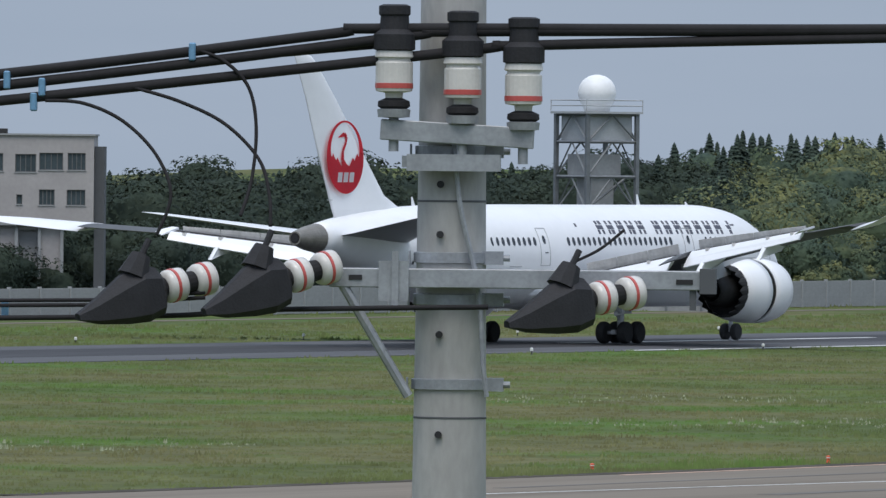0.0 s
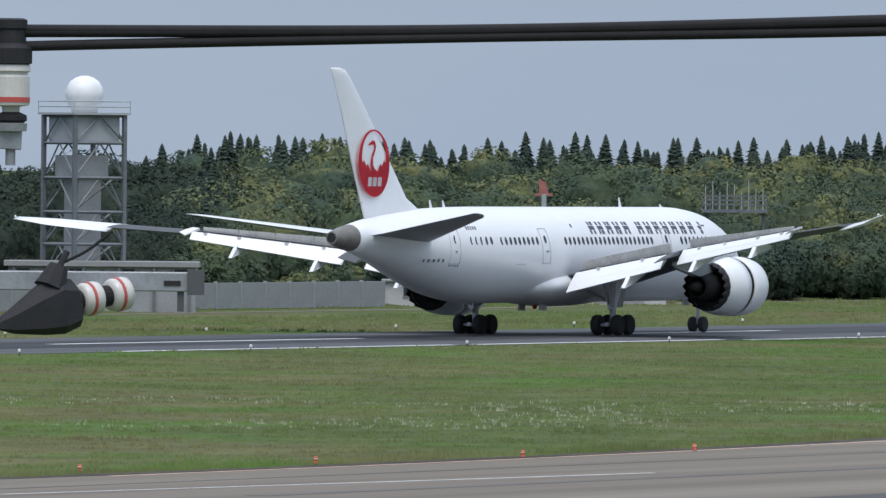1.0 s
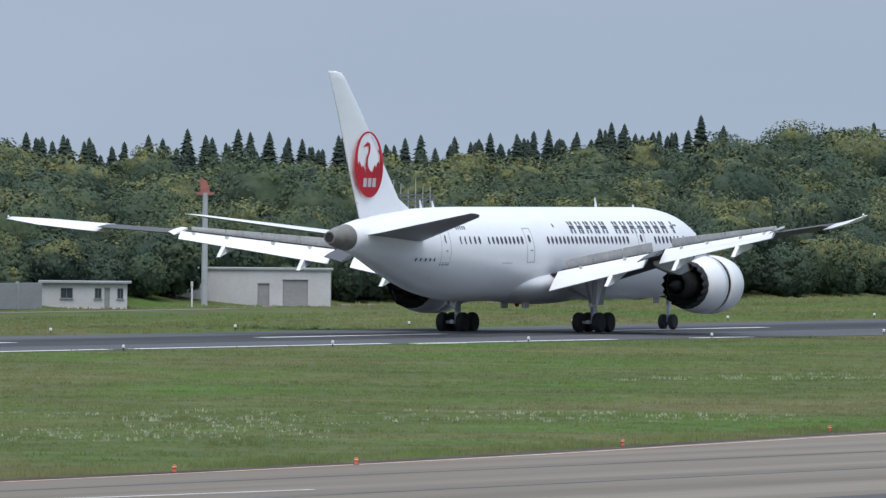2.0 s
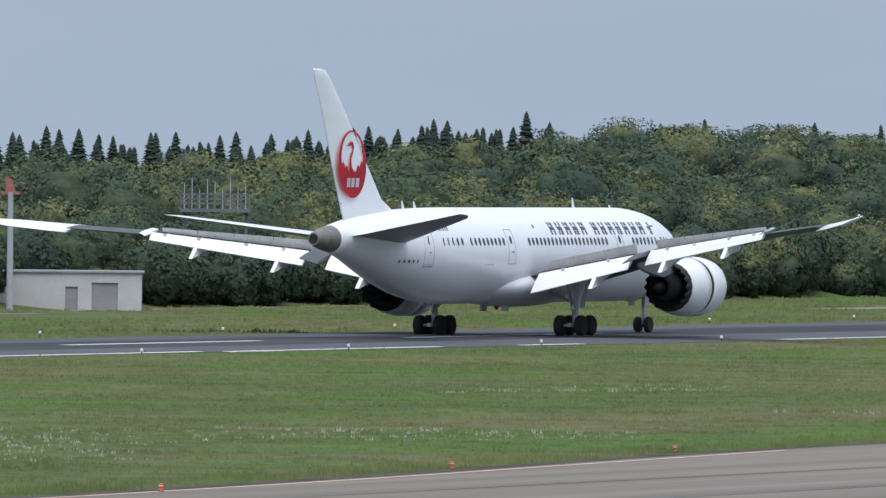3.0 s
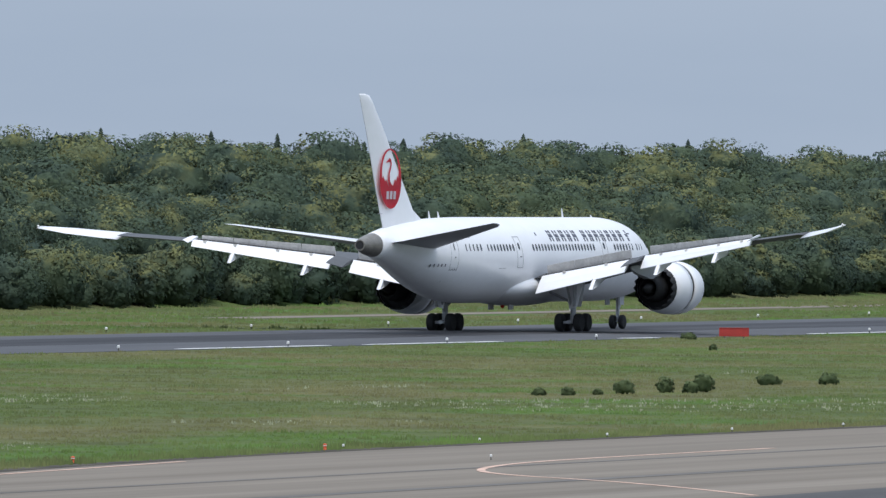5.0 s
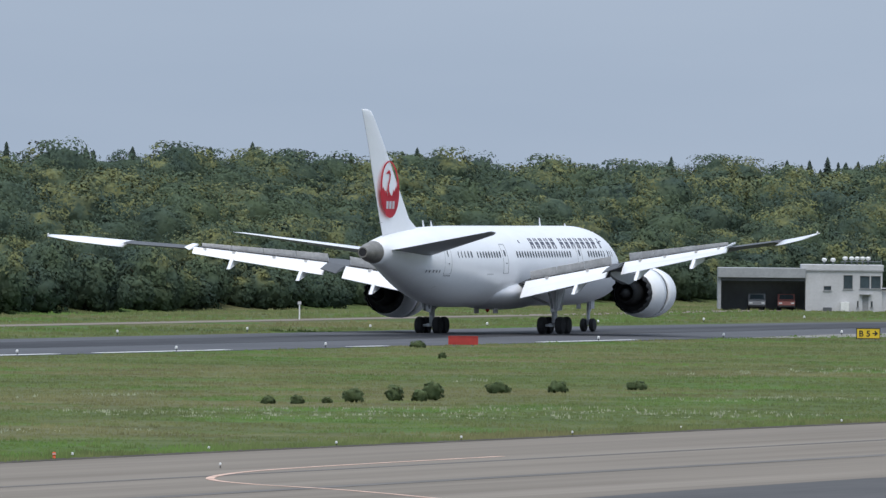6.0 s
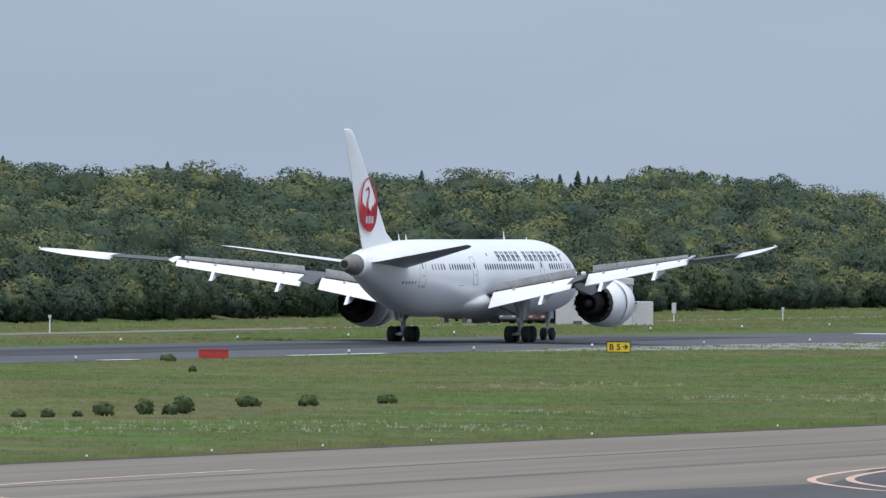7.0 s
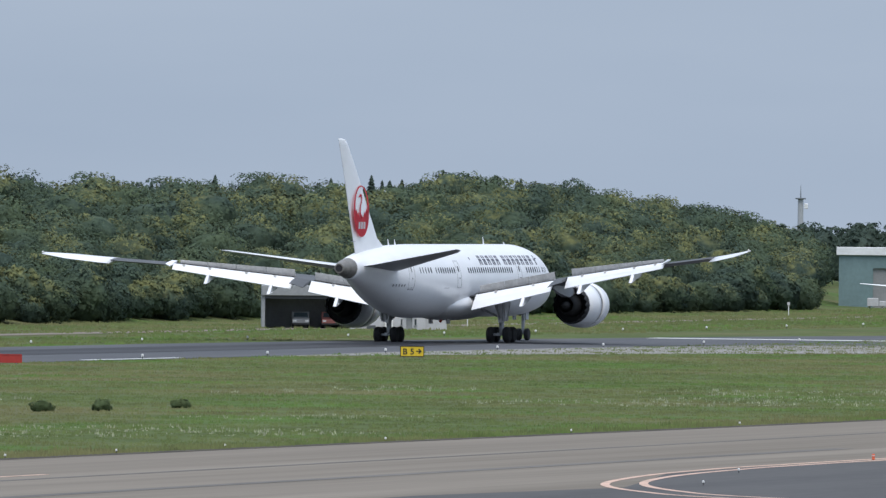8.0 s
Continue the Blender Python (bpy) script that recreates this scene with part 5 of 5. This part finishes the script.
def build_aircraft():
    jet = empty("airliner", pose(TRACK[0][3], RUNWAY_Y, 0), "white twin-engine wide-body airliner on the runway, flaps and spoilers out", "airplane")
    # fuselage, refined along its length
    sts = [s for s in FUSE]
    rings = []
    xs = [s[0] for s in sts[:7]] + list(np.arange(-11, -38, -3.0)) + [s[0] for s in sts[8:]]
    fine = []
    for a, b in zip(xs, xs[1:]):
        fine += [a + (b - a) * k / 3 for k in range(3)]
    fine.append(xs[-1])
    S = np.array(sts)

    def smooth_at(x):
        i = int(np.clip(np.searchsorted(-S[:, 0], -x) - 1, 0, len(S) - 2))
        t = (x - S[i, 0]) / (S[i + 1, 0] - S[i, 0])
        out = []
        for c in (1, 2):
            m0 = (S[i + 1, c] - S[max(i - 1, 0), c]) / (S[i + 1, 0] - S[max(i - 1, 0), 0])
            j = min(i + 2, len(S) - 1)
            m1 = (S[j, c] - S[i, c]) / (S[j, 0] - S[i, 0])
            if i == 7:
                m0 = m1 = 0
            d = S[i + 1, 0] - S[i, 0]
            out.append((2 * t**3 - 3 * t**2 + 1) * S[i, c] + (t**3 - 2 * t**2 + t) * d * m0 + (-2 * t**3 + 3 * t**2) * S[i + 1, c] + (t**3 - t**2) * d * m1)
        return out
    for x in fine:
        zc, r = smooth_at(x)
        rings.append([(x, r * 0.965 * math.cos(a), zc + r * math.sin(a)) for a in [2 * math.pi * i / 56 for i in range(56)]])
    part("fuselage", loft(rings), M["white_paint"], jet, smooth=True)
    cone = lathe([(0.83, -54.6), (0.80, -54.8), (0.68, -55.7), (0.52, -56.4), (0.38, -56.95), (0.30, -56.95), (0.28, -56.3)], "X", 28)
    bmesh.ops.translate(cone, vec=(0, 0, 6.16), verts=cone.verts)
    tc = part("tail_cone", cone, M["cone_metal"], jet, "grey heat-stained metal tail cone", smooth=False)
    part("outlet", lathe([(0.27, -56.97), (0.25, -56.5)], "X", 20, Matrix.Translation((0, 0, 6.16))), M["dark"], tc)
    # belly fairing
    rings = []
    for i in range(19):
        t = i / 18
        x = -17 - 19.5 * t
        k = math.sin(math.pi * t) ** 0.55 if 0 < t < 1 else 0.02
        rings.append([(x, 3.22 * k * math.cos(a), 3.15 + (1.35 * k) * math.sin(a)) for a in [2 * math.pi * j / 32 for j in range(32)]])
    part("belly_fairing", loft(rings), M["white_paint"], jet, smooth=True)
    # fin
    def fin_ring(z, le, te, th):
        return [(x, y, zz) for x, zz, y in [(p[0], z, (p[2])) for p in foil(le, te, 0, 0, th, 8, 0)]]
    rings = [fin_ring(7.0, -42.0, -52.4, 0.75), fin_ring(7.9, -45.2, -52.9, 0.7), fin_ring(8.6, -46.9, -53.25, 0.62), fin_ring(11, -49.3, -54.4, 0.5), fin_ring(14, -52.3, -55.7, 0.36), fin_ring(16.05, -54.5, -56.75, 0.24),
             fin_ring(16.46, -55.1, -56.95, 0.16), fin_ring(16.58, -55.9, -57.0, 0.05)]
    fin = part("fin", loft(rings), M["white_paint"], jet, smooth=True)
    part("rudder_seam", boxes((-53.06, -0.16, 8.3, -53.0, 0.16, 8.34)), M["seam"], fin)
    # emblem on the fin: red roundel with a pale neck and head shape
    def fin_point(dx, dz):
        return Vector((-51.75 + dx, -0.285 + 0.012 * dz, 10.75 + dz))
    bm = bmesh.new()
    def blob(pts):
        vs = [bm.verts.new(fin_point(*p)) for p in pts]
        bm.faces.new(vs)
    R = 2.08
    # lower bowl with feathered shoulders
    low = [(R * math.cos(a), R * math.sin(a)) for a in [math.pi * (1.0 + i / 24) for i in range(25)]]
    blob(low + [(R * 0.88, 0.32), (R * 0.72, 0.02), (R * 0.66, 0.22), (R * 0.50, -0.20), (R * 0.42, -0.02), (R * 0.22, -0.50), (0.0, -0.34), (-R * 0.22, -0.50), (-R * 0.42, -0.02), (-R * 0.50, -0.20), (-R * 0.66, 0.22), (-R * 0.72, 0.02), (-R * 0.88, 0.32)])
    # two rising wing arcs, thinning towards the top
    for sgn in (-1, 1):
        a0, a1 = (math.pi, math.pi * 0.46) if sgn < 0 else (0, math.pi * 0.54)
        rim = []
        for i in range(15):
            t, a = i / 14, a0 + (a1 - a0) * i / 14
            rim.append([(q * math.cos(a), q * math.sin(a)) for q in (R, R - 0.09 - 0.42 * (1 - t) ** 1.6)])
        for p, q in zip(rim, rim[1:]):
            blob([p[0], q[0], q[1], p[1]])
    # neck and head
    neck = [(0.05, -0.7), (-0.3, -0.2), (-0.25, 0.35), (0.12, 0.85), (0.18, 1.15), (-0.05, 1.3), (-0.75, 1.12)]
    wid = [0.30, 0.17, 0.11, 0.09, 0.12, 0.14, 0.02]
    for i in range(len(neck) - 1):
        (ax, az), (bx, bz) = neck[i], neck[i + 1]
        d = Vector((bx - ax, bz - az)).normalized()
        blob([(ax - d.y * wid[i], az + d.x * wid[i]), (bx - d.y * wid[i + 1], bz + d.x * wid[i + 1]), (bx + d.y * wid[i + 1], bz - d.x * wid[i + 1]), (ax + d.y * wid[i], az - d.x * wid[i])])
    bmesh.ops.solidify(bm, geom=bm.faces[:], thickness=0.01)
    em = part("emblem", bm, M["red"], fin, "red circular emblem")
    bm = bmesh.new()
    for i in range(3):
        a = -0.95 + i * 0.66
        bm.faces.new([bm.verts.new(fin_point(*p) + Vector((0, -0.02, 0))) for p in ((a, -1.42), (a + 0.5, -1.42), (a + 0.62, -0.86), (a + 0.12, -0.86))])
    bmesh.ops.solidify(bm, geom=bm.faces[:], thickness=0.008)
    part("emblem_bar", bm, M["white_paint"], em.parent)
    # tailplane
    for s in (-1, 1):
        rings = [foil(-46.6, -53.4, s * 0.9, 6.05, 0.46), foil(-47.4, -53.7, s * 1.9, 6.2, 0.42), foil(-54.9, -57.0, s * 9.4, 7.5, 0.16), foil(-55.9, -57.3, s * 9.9, 7.6, 0.05)]
        rings = [[(p[0], p[1], p[2] + 0.075 * ((g[0][0] + g[8][0]) / 2 - p[0])) for p in g] for g in rings]
        st = part("tailplane", loft(rings), M["tail_shade_grey"], jet, "grey tailplane, bright top and shaded underside in its colour, white leading edge", smooth=True)
        # light from above put into the colour: upward faces white, the rest dark
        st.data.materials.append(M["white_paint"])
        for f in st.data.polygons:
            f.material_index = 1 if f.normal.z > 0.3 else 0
        le = loft([foil(-46.55, -46.95, s * 0.95, 5.81, 0.3), foil(-54.86, -55.1, s * 9.4, 7.44, 0.10)])
        part("leading_edge", le, M["white_paint"], st)
    # wings with their panels
    for s in (-1, 1):
        stations = [2.0, 3.4, 7, 10.4, 11.7, 15, 18, 21, 22, 24, 25.58]
        rings = []
        for y in stations:
            c = le_line(y) - te_line(y)
            rings.append(foil(le_line(y), te_line(y), s * y, wing_line(y) - 0.10, 0.115 * c if y < 12 else 0.10 * c, 8, 0.012))
        wing = part("wing", loft(rings), M["wing_grey"], jet, "grey wing flexed upward", smooth=True)
        rings = [[(p[0], p[1], p[2] + 0.05 - 0.12 * (le_line(y) - p[0])) for p in foil(le_line(y), te_line(y), s * y, wing_line(y) - 0.05, 0.09 * (le_line(y) - te_line(y)), 8, 0.012)] for y in (25.6, 26.5, 27.5, 28.5, 29.4, 30.05)]
        part("wing_tip", loft(rings), M["white_paint"], wing, "white raked wing tip", smooth=True)
        part("tip_light", lathe([(0.02, -0.1), (0.09, 0), (0.02, 0.1)], n=10, m=Matrix.Translation((-42.3, s * 30.05, 7.52))), M["lamp_white"], wing)
        for y0, y1, name in ((3.35, 10.4, "inboard_flap"), (11.75, 21.0, "outboard_flap")):
            prs = []
            for y in (y0, y1):
                drop = along([3.35, 10.4, 11.75, 21], [1.18, 0.82, 0.86, 0.42], y)
                zt = along([3.35, 10.4, 11.75, 21], [3.85, 5.0, 5.28, 6.48], y)
                xt = te_line(y) - 0.05
                prs.append(((xt, s * y, zt), (xt - drop * 1.25, s * y, zt - drop)))
            part(name, slab(*prs, 0.11), M["white_paint"], wing, "white slotted flap lowered")
        for k, (y0, y1) in enumerate(((3.5, 5.7), (5.75, 8.0), (8.05, 10.3), (11.9, 14.1), (14.15, 16.4), (16.45, 18.6), (18.65, 20.7))):
            prs = []
            for y in (y0, y1):
                rise = along([3.5, 10.3, 11.9, 20.7], [0.70, 0.72, 0.66, 0.34], y)
                zt = along([3.35, 10.4, 11.75, 21], [3.95, 5.1, 5.36, 6.54], y)
                xt = te_line(y) + 0.75
                prs.append(((xt, s * y, zt), (xt - rise * 0.35, s * y, zt + rise)))
            part("spoiler", slab(*prs, 0.045), M["grey_paint"], wing, "grey spoiler panel raised")
        # slot behind the box, with brackets
        bm = bmesh.new()
        for a in ([3.4, 10.3], [11.8, 20.9]):
            b = slab(*[((te_line(y) + 0.35, s * y, wing_line(y) + 0.12), (te_line(y) - 0.02, s * y, wing_line(y) - 0.12)) for y in a], 0.03)
            me = bpy.data.meshes.new("slot")
            b.to_mesh(me)
            b.free()
            bm.from_mesh(me)
            bpy.data.meshes.remove(me)
        part("flap_slot", bm, M["dark"], wing)
        for y in (5.2, 8.6, 13.2, 15.4, 18.2, 20.2):
            part("hinge_bracket", box(bmesh.new(), te_line(y) - 0.35, s * y - 0.10, wing_line(y) - 0.1, te_line(y) + 0.2, s * y + 0.10, wing_line(y) + 0.08), M["grey_paint"], wing)
        # flaperon behind the engine
        part("flaperon", slab(((-31.2, s * 10.5, 5.05), (-33.4, s * 10.5, 4.55)), ((-31.5, s * 11.65, 5.3), (-33.5, s * 11.65, 4.9)), 0.1), M["wing_grey"], wing)
        for y, r, d in ((8.0, 0.30, 1.05), (13.3, 0.32, 0.92), (18.2, 0.26, 0.68)):
            z = wing_line(y)
            drop = along([3.35, 10.4, 11.75, 21], [1.18, 0.82, 0.86, 0.42], y)
            zt, xt = along([3.35, 10.4, 11.75, 21], [3.85, 5.0, 5.28, 6.48], y), te_line(y) - 0.05
            tri = [(xt - drop * 0.35, zt - drop * 0.42), (xt - drop * 1.22, zt - drop * 0.93), (xt - drop * 1.25 - 0.75, zt - drop - 0.68), (xt - drop * 0.7, zt - drop - 0.42), (xt + 1.2, z - 0.75), (xt + 1.6, z - 0.5)]
            rings = [[(px, s * y + k * w, pz) for px, pz in tri] for k, w in ((-1, 0.10), (-0.5, 0.30), (0.5, 0.30), (1, 0.10))]
            part("flap_fairing", loft(rings), M["white_paint"], wing, "white flap track fairing")
        part("flap_end", slab(((te_line(21) + 0.8, s * 21.0, 6.73), (te_line(21) - 1.2, s * 21.0, 6.33)), ((te_line(21) + 0.6, s * 21.35, 6.78), (te_line(21) - 1.3, s * 21.35, 6.53)), 0.06), M["white_paint"], wing)
        # engine
        y, z = s * 9.85, 3.05
        at = Matrix.Translation((0, y, z))
        eng = part("engine", lathe([(1.42, -19.0), (1.50, -18.85), (1.62, -18.82), (1.74, -18.95), (1.86, -19.7), (1.90, -20.5), (1.89, -21.2), (1.80, -21.2), (1.45, -20.5)], "X", 48, at), M["white_paint"], jet, "white turbofan engine with reverser sleeve slid open", smooth=True)
        part("reverser_gap", lathe([(1.74, -21.15), (1.74, -21.9)], "X", 40, at), M["exhaust"], eng)
        part("reverser_sleeve", lathe([(1.80, -21.72), (1.885, -21.72), (1.86, -22.3), (1.74, -23.3), (1.55, -24.2), (1.48, -24.2), (1.6, -23.3), (1.7, -22.0)], "X", 48, at), M["white_paint"], eng, smooth=True)
        rings = [[], [], [], []]
        n = 72
        for i in range(n):
            a = 2 * math.pi * i / n
            tooth = abs(((i / n * 18) % 1) - 0.5) * 2
            for k, (r, x) in enumerate(((1.56, -24.15), (1.44, -24.55 - 0.42 * tooth), (1.40, -24.55 - 0.42 * tooth), (1.46, -24.15))):
                rings[k].append((x, y + r * math.cos(a), z + r * math.sin(a)))
        bm = loft(rings + [rings[0]], caps=False)
        part("chevron_nozzle", bm, M["dark"], eng, "dark serrated exhaust nozzle")
        part("fan_duct", lathe([(1.47, -24.0), (1.0, -22.6)], "X", 36, at), M["dark"], eng)
        part("core_nozzle", lathe([(0.95, -23.4), (0.98, -24.3), (0.80, -25.4), (0.66, -25.9), (0.60, -25.9), (0.62, -25.2)], "X", 36, at), M["exhaust"], eng, smooth=True)
        part("exhaust_plug", lathe([(0.42, -25.0), (0.40, -25.8), (0.22, -26.6), (0.05, -27.0)], "X", 24, at), M["exhaust"], eng, smooth=True)
        rings = []
        for x, hw, z0, z1 in ((-19.8, 0.06, 4.6, 4.9), (-21, 0.26, 4.5, 5.0), (-23.5, 0.34, 3.9, 5.0), (-26, 0.30, 3.7, 4.9), (-28.5, 0.16, 4.1, 4.7), (-29.4, 0.05, 4.4, 4.6)):
            rings.append([(x, y - hw, z0), (x, y - hw, z1), (x, y + hw, z1), (x, y + hw, z0)])
        part("pylon", loft(rings), M["stab_grey"], eng)
    # landing gear
    proto = None
    for s in (-1, 1):
        gear = part("main_gear", rod(rod(bmesh.new(), (-27.7, s * 4.85, 0.75), (-27.6, s * 4.85, 4.2), 0.2, 0.24, 14), (-27.7, s * 4.85, 1.7), (-25.6, s * 3.6, 3.4), 0.09, n=8), M["steel"], jet, "main landing gear strut with four-wheel bogie")
        bm = bmesh.new()
        box(bm, -28.6, s * 4.85 - 0.12, 0.55, -26.8, s * 4.85 + 0.12, 0.8)
        rod(bm, (-28.43, s * 4.85 - 0.75, 0.64), (-28.43, s * 4.85 + 0.75, 0.64), 0.1)
        rod(bm, (-26.97, s * 4.85 - 0.75, 0.64), (-26.97, s * 4.85 + 0.75, 0.64), 0.1)
        part("bogie_beam", bm, M["steel"], gear)
        for x in (-28.43, -26.97):
            for dy in (-0.7, 0.7):
                w = wheel_part(gear, x, s * 4.85 + dy, 0.645, 0.52, proto)
                proto = proto or w
        part("gear_door", loft([[(-26.6, s * 5.3, 3.9), (-28.9, s * 5.3, 3.9), (-28.6, s * 5.15, 1.75), (-27.1, s * 5.15, 1.75)], [(-26.6, s * 5.42, 3.9), (-28.9, s * 5.42, 3.9), (-28.6, s * 5.25, 1.75), (-27.1, s * 5.25, 1.75)]]), M["stab_grey"], gear)
        plate = [[(x, s * a, z) for a, z in ((4.45, 4.0), (6.0, 4.2), (5.35, 1.75), (4.75, 1.6))] for x in (-28.25, -28.15)]
        part("strut_door", loft(plate), M["white_paint"], gear, "white gear door plate")
        part("side_brace", rods([((-27.7, s * 4.85, 2.0), (-27.6, s * 2.6, 3.0)), ((-27.9, s * 4.85, 1.4), (-29.0, s * 4.85, 3.4))], 0.09, 8), M["steel"], gear)
        part("inner_gear_door", boxes((-29.8, s * 0.75 - 0.05, 1.55, -28.9, s * 0.75 + 0.05, 2.3)), M["grey_paint"], jet)
    nose = part("nose_gear", rod(rod(bmesh.new(), (-5.19, 0, 0.5), (-5.1, 0, 2.7), 0.13, 0.15, 12), (-5.15, 0, 1.2), (-3.6, 0, 2.6), 0.06), M["steel"], jet)
    proto = None
    for dy in (-0.36, 0.36):
        w = wheel_part(nose, -5.19, dy, 0.51, 0.36, proto)
        proto = proto or w
    for s in (-1, 1):
        part("nose_gear_door", boxes((-6.3, s * 0.55 - 0.03, 1.75, -5.4, s * 0.55 + 0.03, 2.4)), M["stab_grey"], nose)
    # cabin windows, doors and flank marks on the starboard side
    bm = bmesh.new()
    bmesh.ops.create_cone(bm, cap_ends=True, segments=12, radius1=0.5, radius2=0.5, depth=0.02, matrix=pose(0, 0, 0, 90))
    bmesh.ops.scale(bm, vec=(0.33, 1, 0.53), verts=bm.verts)
    win = None
    for a, b in ((-43.0, -40.2), (-39.2, -34.0), (-30.2, -17.2), (-13.4, -9.6), (-8.6, -6.8)):
        for x in np.arange(a, b + 0.01, 0.62):
            m = side_pose(float(x), 5.95 if x > -40 else 5.97, 0.004)
            if win is None:
                win = part("window", bm, M["pane"], jet)
                win.matrix_basis = m
            else:
                share(win, m, jet)
    for x in (-44.9, -33.1, -15.6, -4.9):
        bm = bmesh.new()
        rows = []
        for i in range(9):
            z = 4.55 + i * 0.27
            rows.append(z)
        for z0, z1 in zip(rows, rows[1:]):
            for dx in (-0.56, 0.52):
                box(bm, -0.02, -0.02, -0.145, 0.02, 0.012, 0.145, side_pose(x + dx, (z0 + z1) / 2, 0.0))
        for z in (rows[0], rows[-1]):
            for k in range(4):
                box(bm, -0.15, -0.02, -0.025, 0.15, 0.012, 0.025, side_pose(x - 0.42 + 0.28 * k, z, 0.0))
        d = part("cabin_door", bm, M["seam"], jet, "cabin door outlined in grey")
        w = share(win, side_pose(x, 6.05, 0.006), d)
        part("door_handle", box(bmesh.new(), -0.16, -0.03, -0.03, 0.16, 0.01, 0.03, side_pose(x + 0.1, 5.3, 0.0)), M["ink"], d)
    # title on the flank, as thirteen slanted bars in two words
    x = -26.3
    for word in (5, 8):
        for i in range(word):
            bm = bmesh.new()
            for row in range(3):
                z = 6.50 + row * 0.27
                for dx, w in (((-0.27, 0.11), (0.27, 0.11)) if row == (i % 2) * 2 else ((0.0, 0.38),) if row == 1 else ((-0.24, 0.11), (0.2, 0.16))):
                    box(bm, dx - w, -0.016, -0.135, dx + w, 0.012, 0.135, side_pose(x + 0.5 + (row - 1) * 0.04, z, 0.0))
            part("title_bar", bm, M["ink"], jet)
            x += 1.25
        x += 0.75
    for x, z, w, h in ((-42.5, 6.75, 1.4, 0.25), (-47.0, 4.75, 2.4, 0.20), (-36.6, 4.5, 1.5, 0.05), (-28.6, 6.9, 0.2, 0.25), (-45.6, 3.6, 0.22, 0.2), (-9.4, 6.9, 0.8, 0.12), (-44.9, 4.42, 1.1, 0.12)):
        bm = bmesh.new()
        for k in range(5):
            box(bm, -w / 10 * 0.8, -0.014, -h / 2, w / 10 * 0.8, 0.012, h / 2, side_pose(x + (k - 2) * w / 5, z, 0.0))
        part("flank_mark", bm, M["ink"] if h > 0.06 else M["seam"], jet)
    # aerials and beacon
    for x, h in ((-41.5, 0.42), (-43.3, 0.5), (-16.5, 0.62), (-10.5, 0.2)):
        zc, r = fuse_at(x)
        part("aerial", loft([[(x, -0.03, zc + r - 0.05), (x - 0.4, 0, zc + r - 0.05), (x, 0.03, zc + r - 0.05)], [(x - 0.3, -0.01, zc + r + h), (x - 0.45, 0, zc + r + h), (x - 0.3, 0.01, zc + r + h)]]), M["white_paint"], jet)
    part("beacon", lathe([(0.16, 1.86), (0.15, 1.76), (0.08, 1.66), (0.01, 1.63)], n=14, m=Matrix.Translation((-29.0, 0, 0))), M["beacon"], jet, "red anti-collision beacon")
    part("tail_light", lathe([(0.10, -0.04), (0.09, 0.04), (0.02, 0.07)], n=10, m=side_pose(-53.3, 6.2, 0.0) @ pose(0, 0, 0, 90)), M["lamp_white"], jet)
    return jet


airliner = build_aircraft()


def motions():
    rows = []
    for k in range(17):
        t = k / 2
        rows.append((t, pose(glide(t, 3), RUNWAY_Y, 0.03, -0.7, 0, glide(t, 4))))
    walk(airliner, rows)


motions()
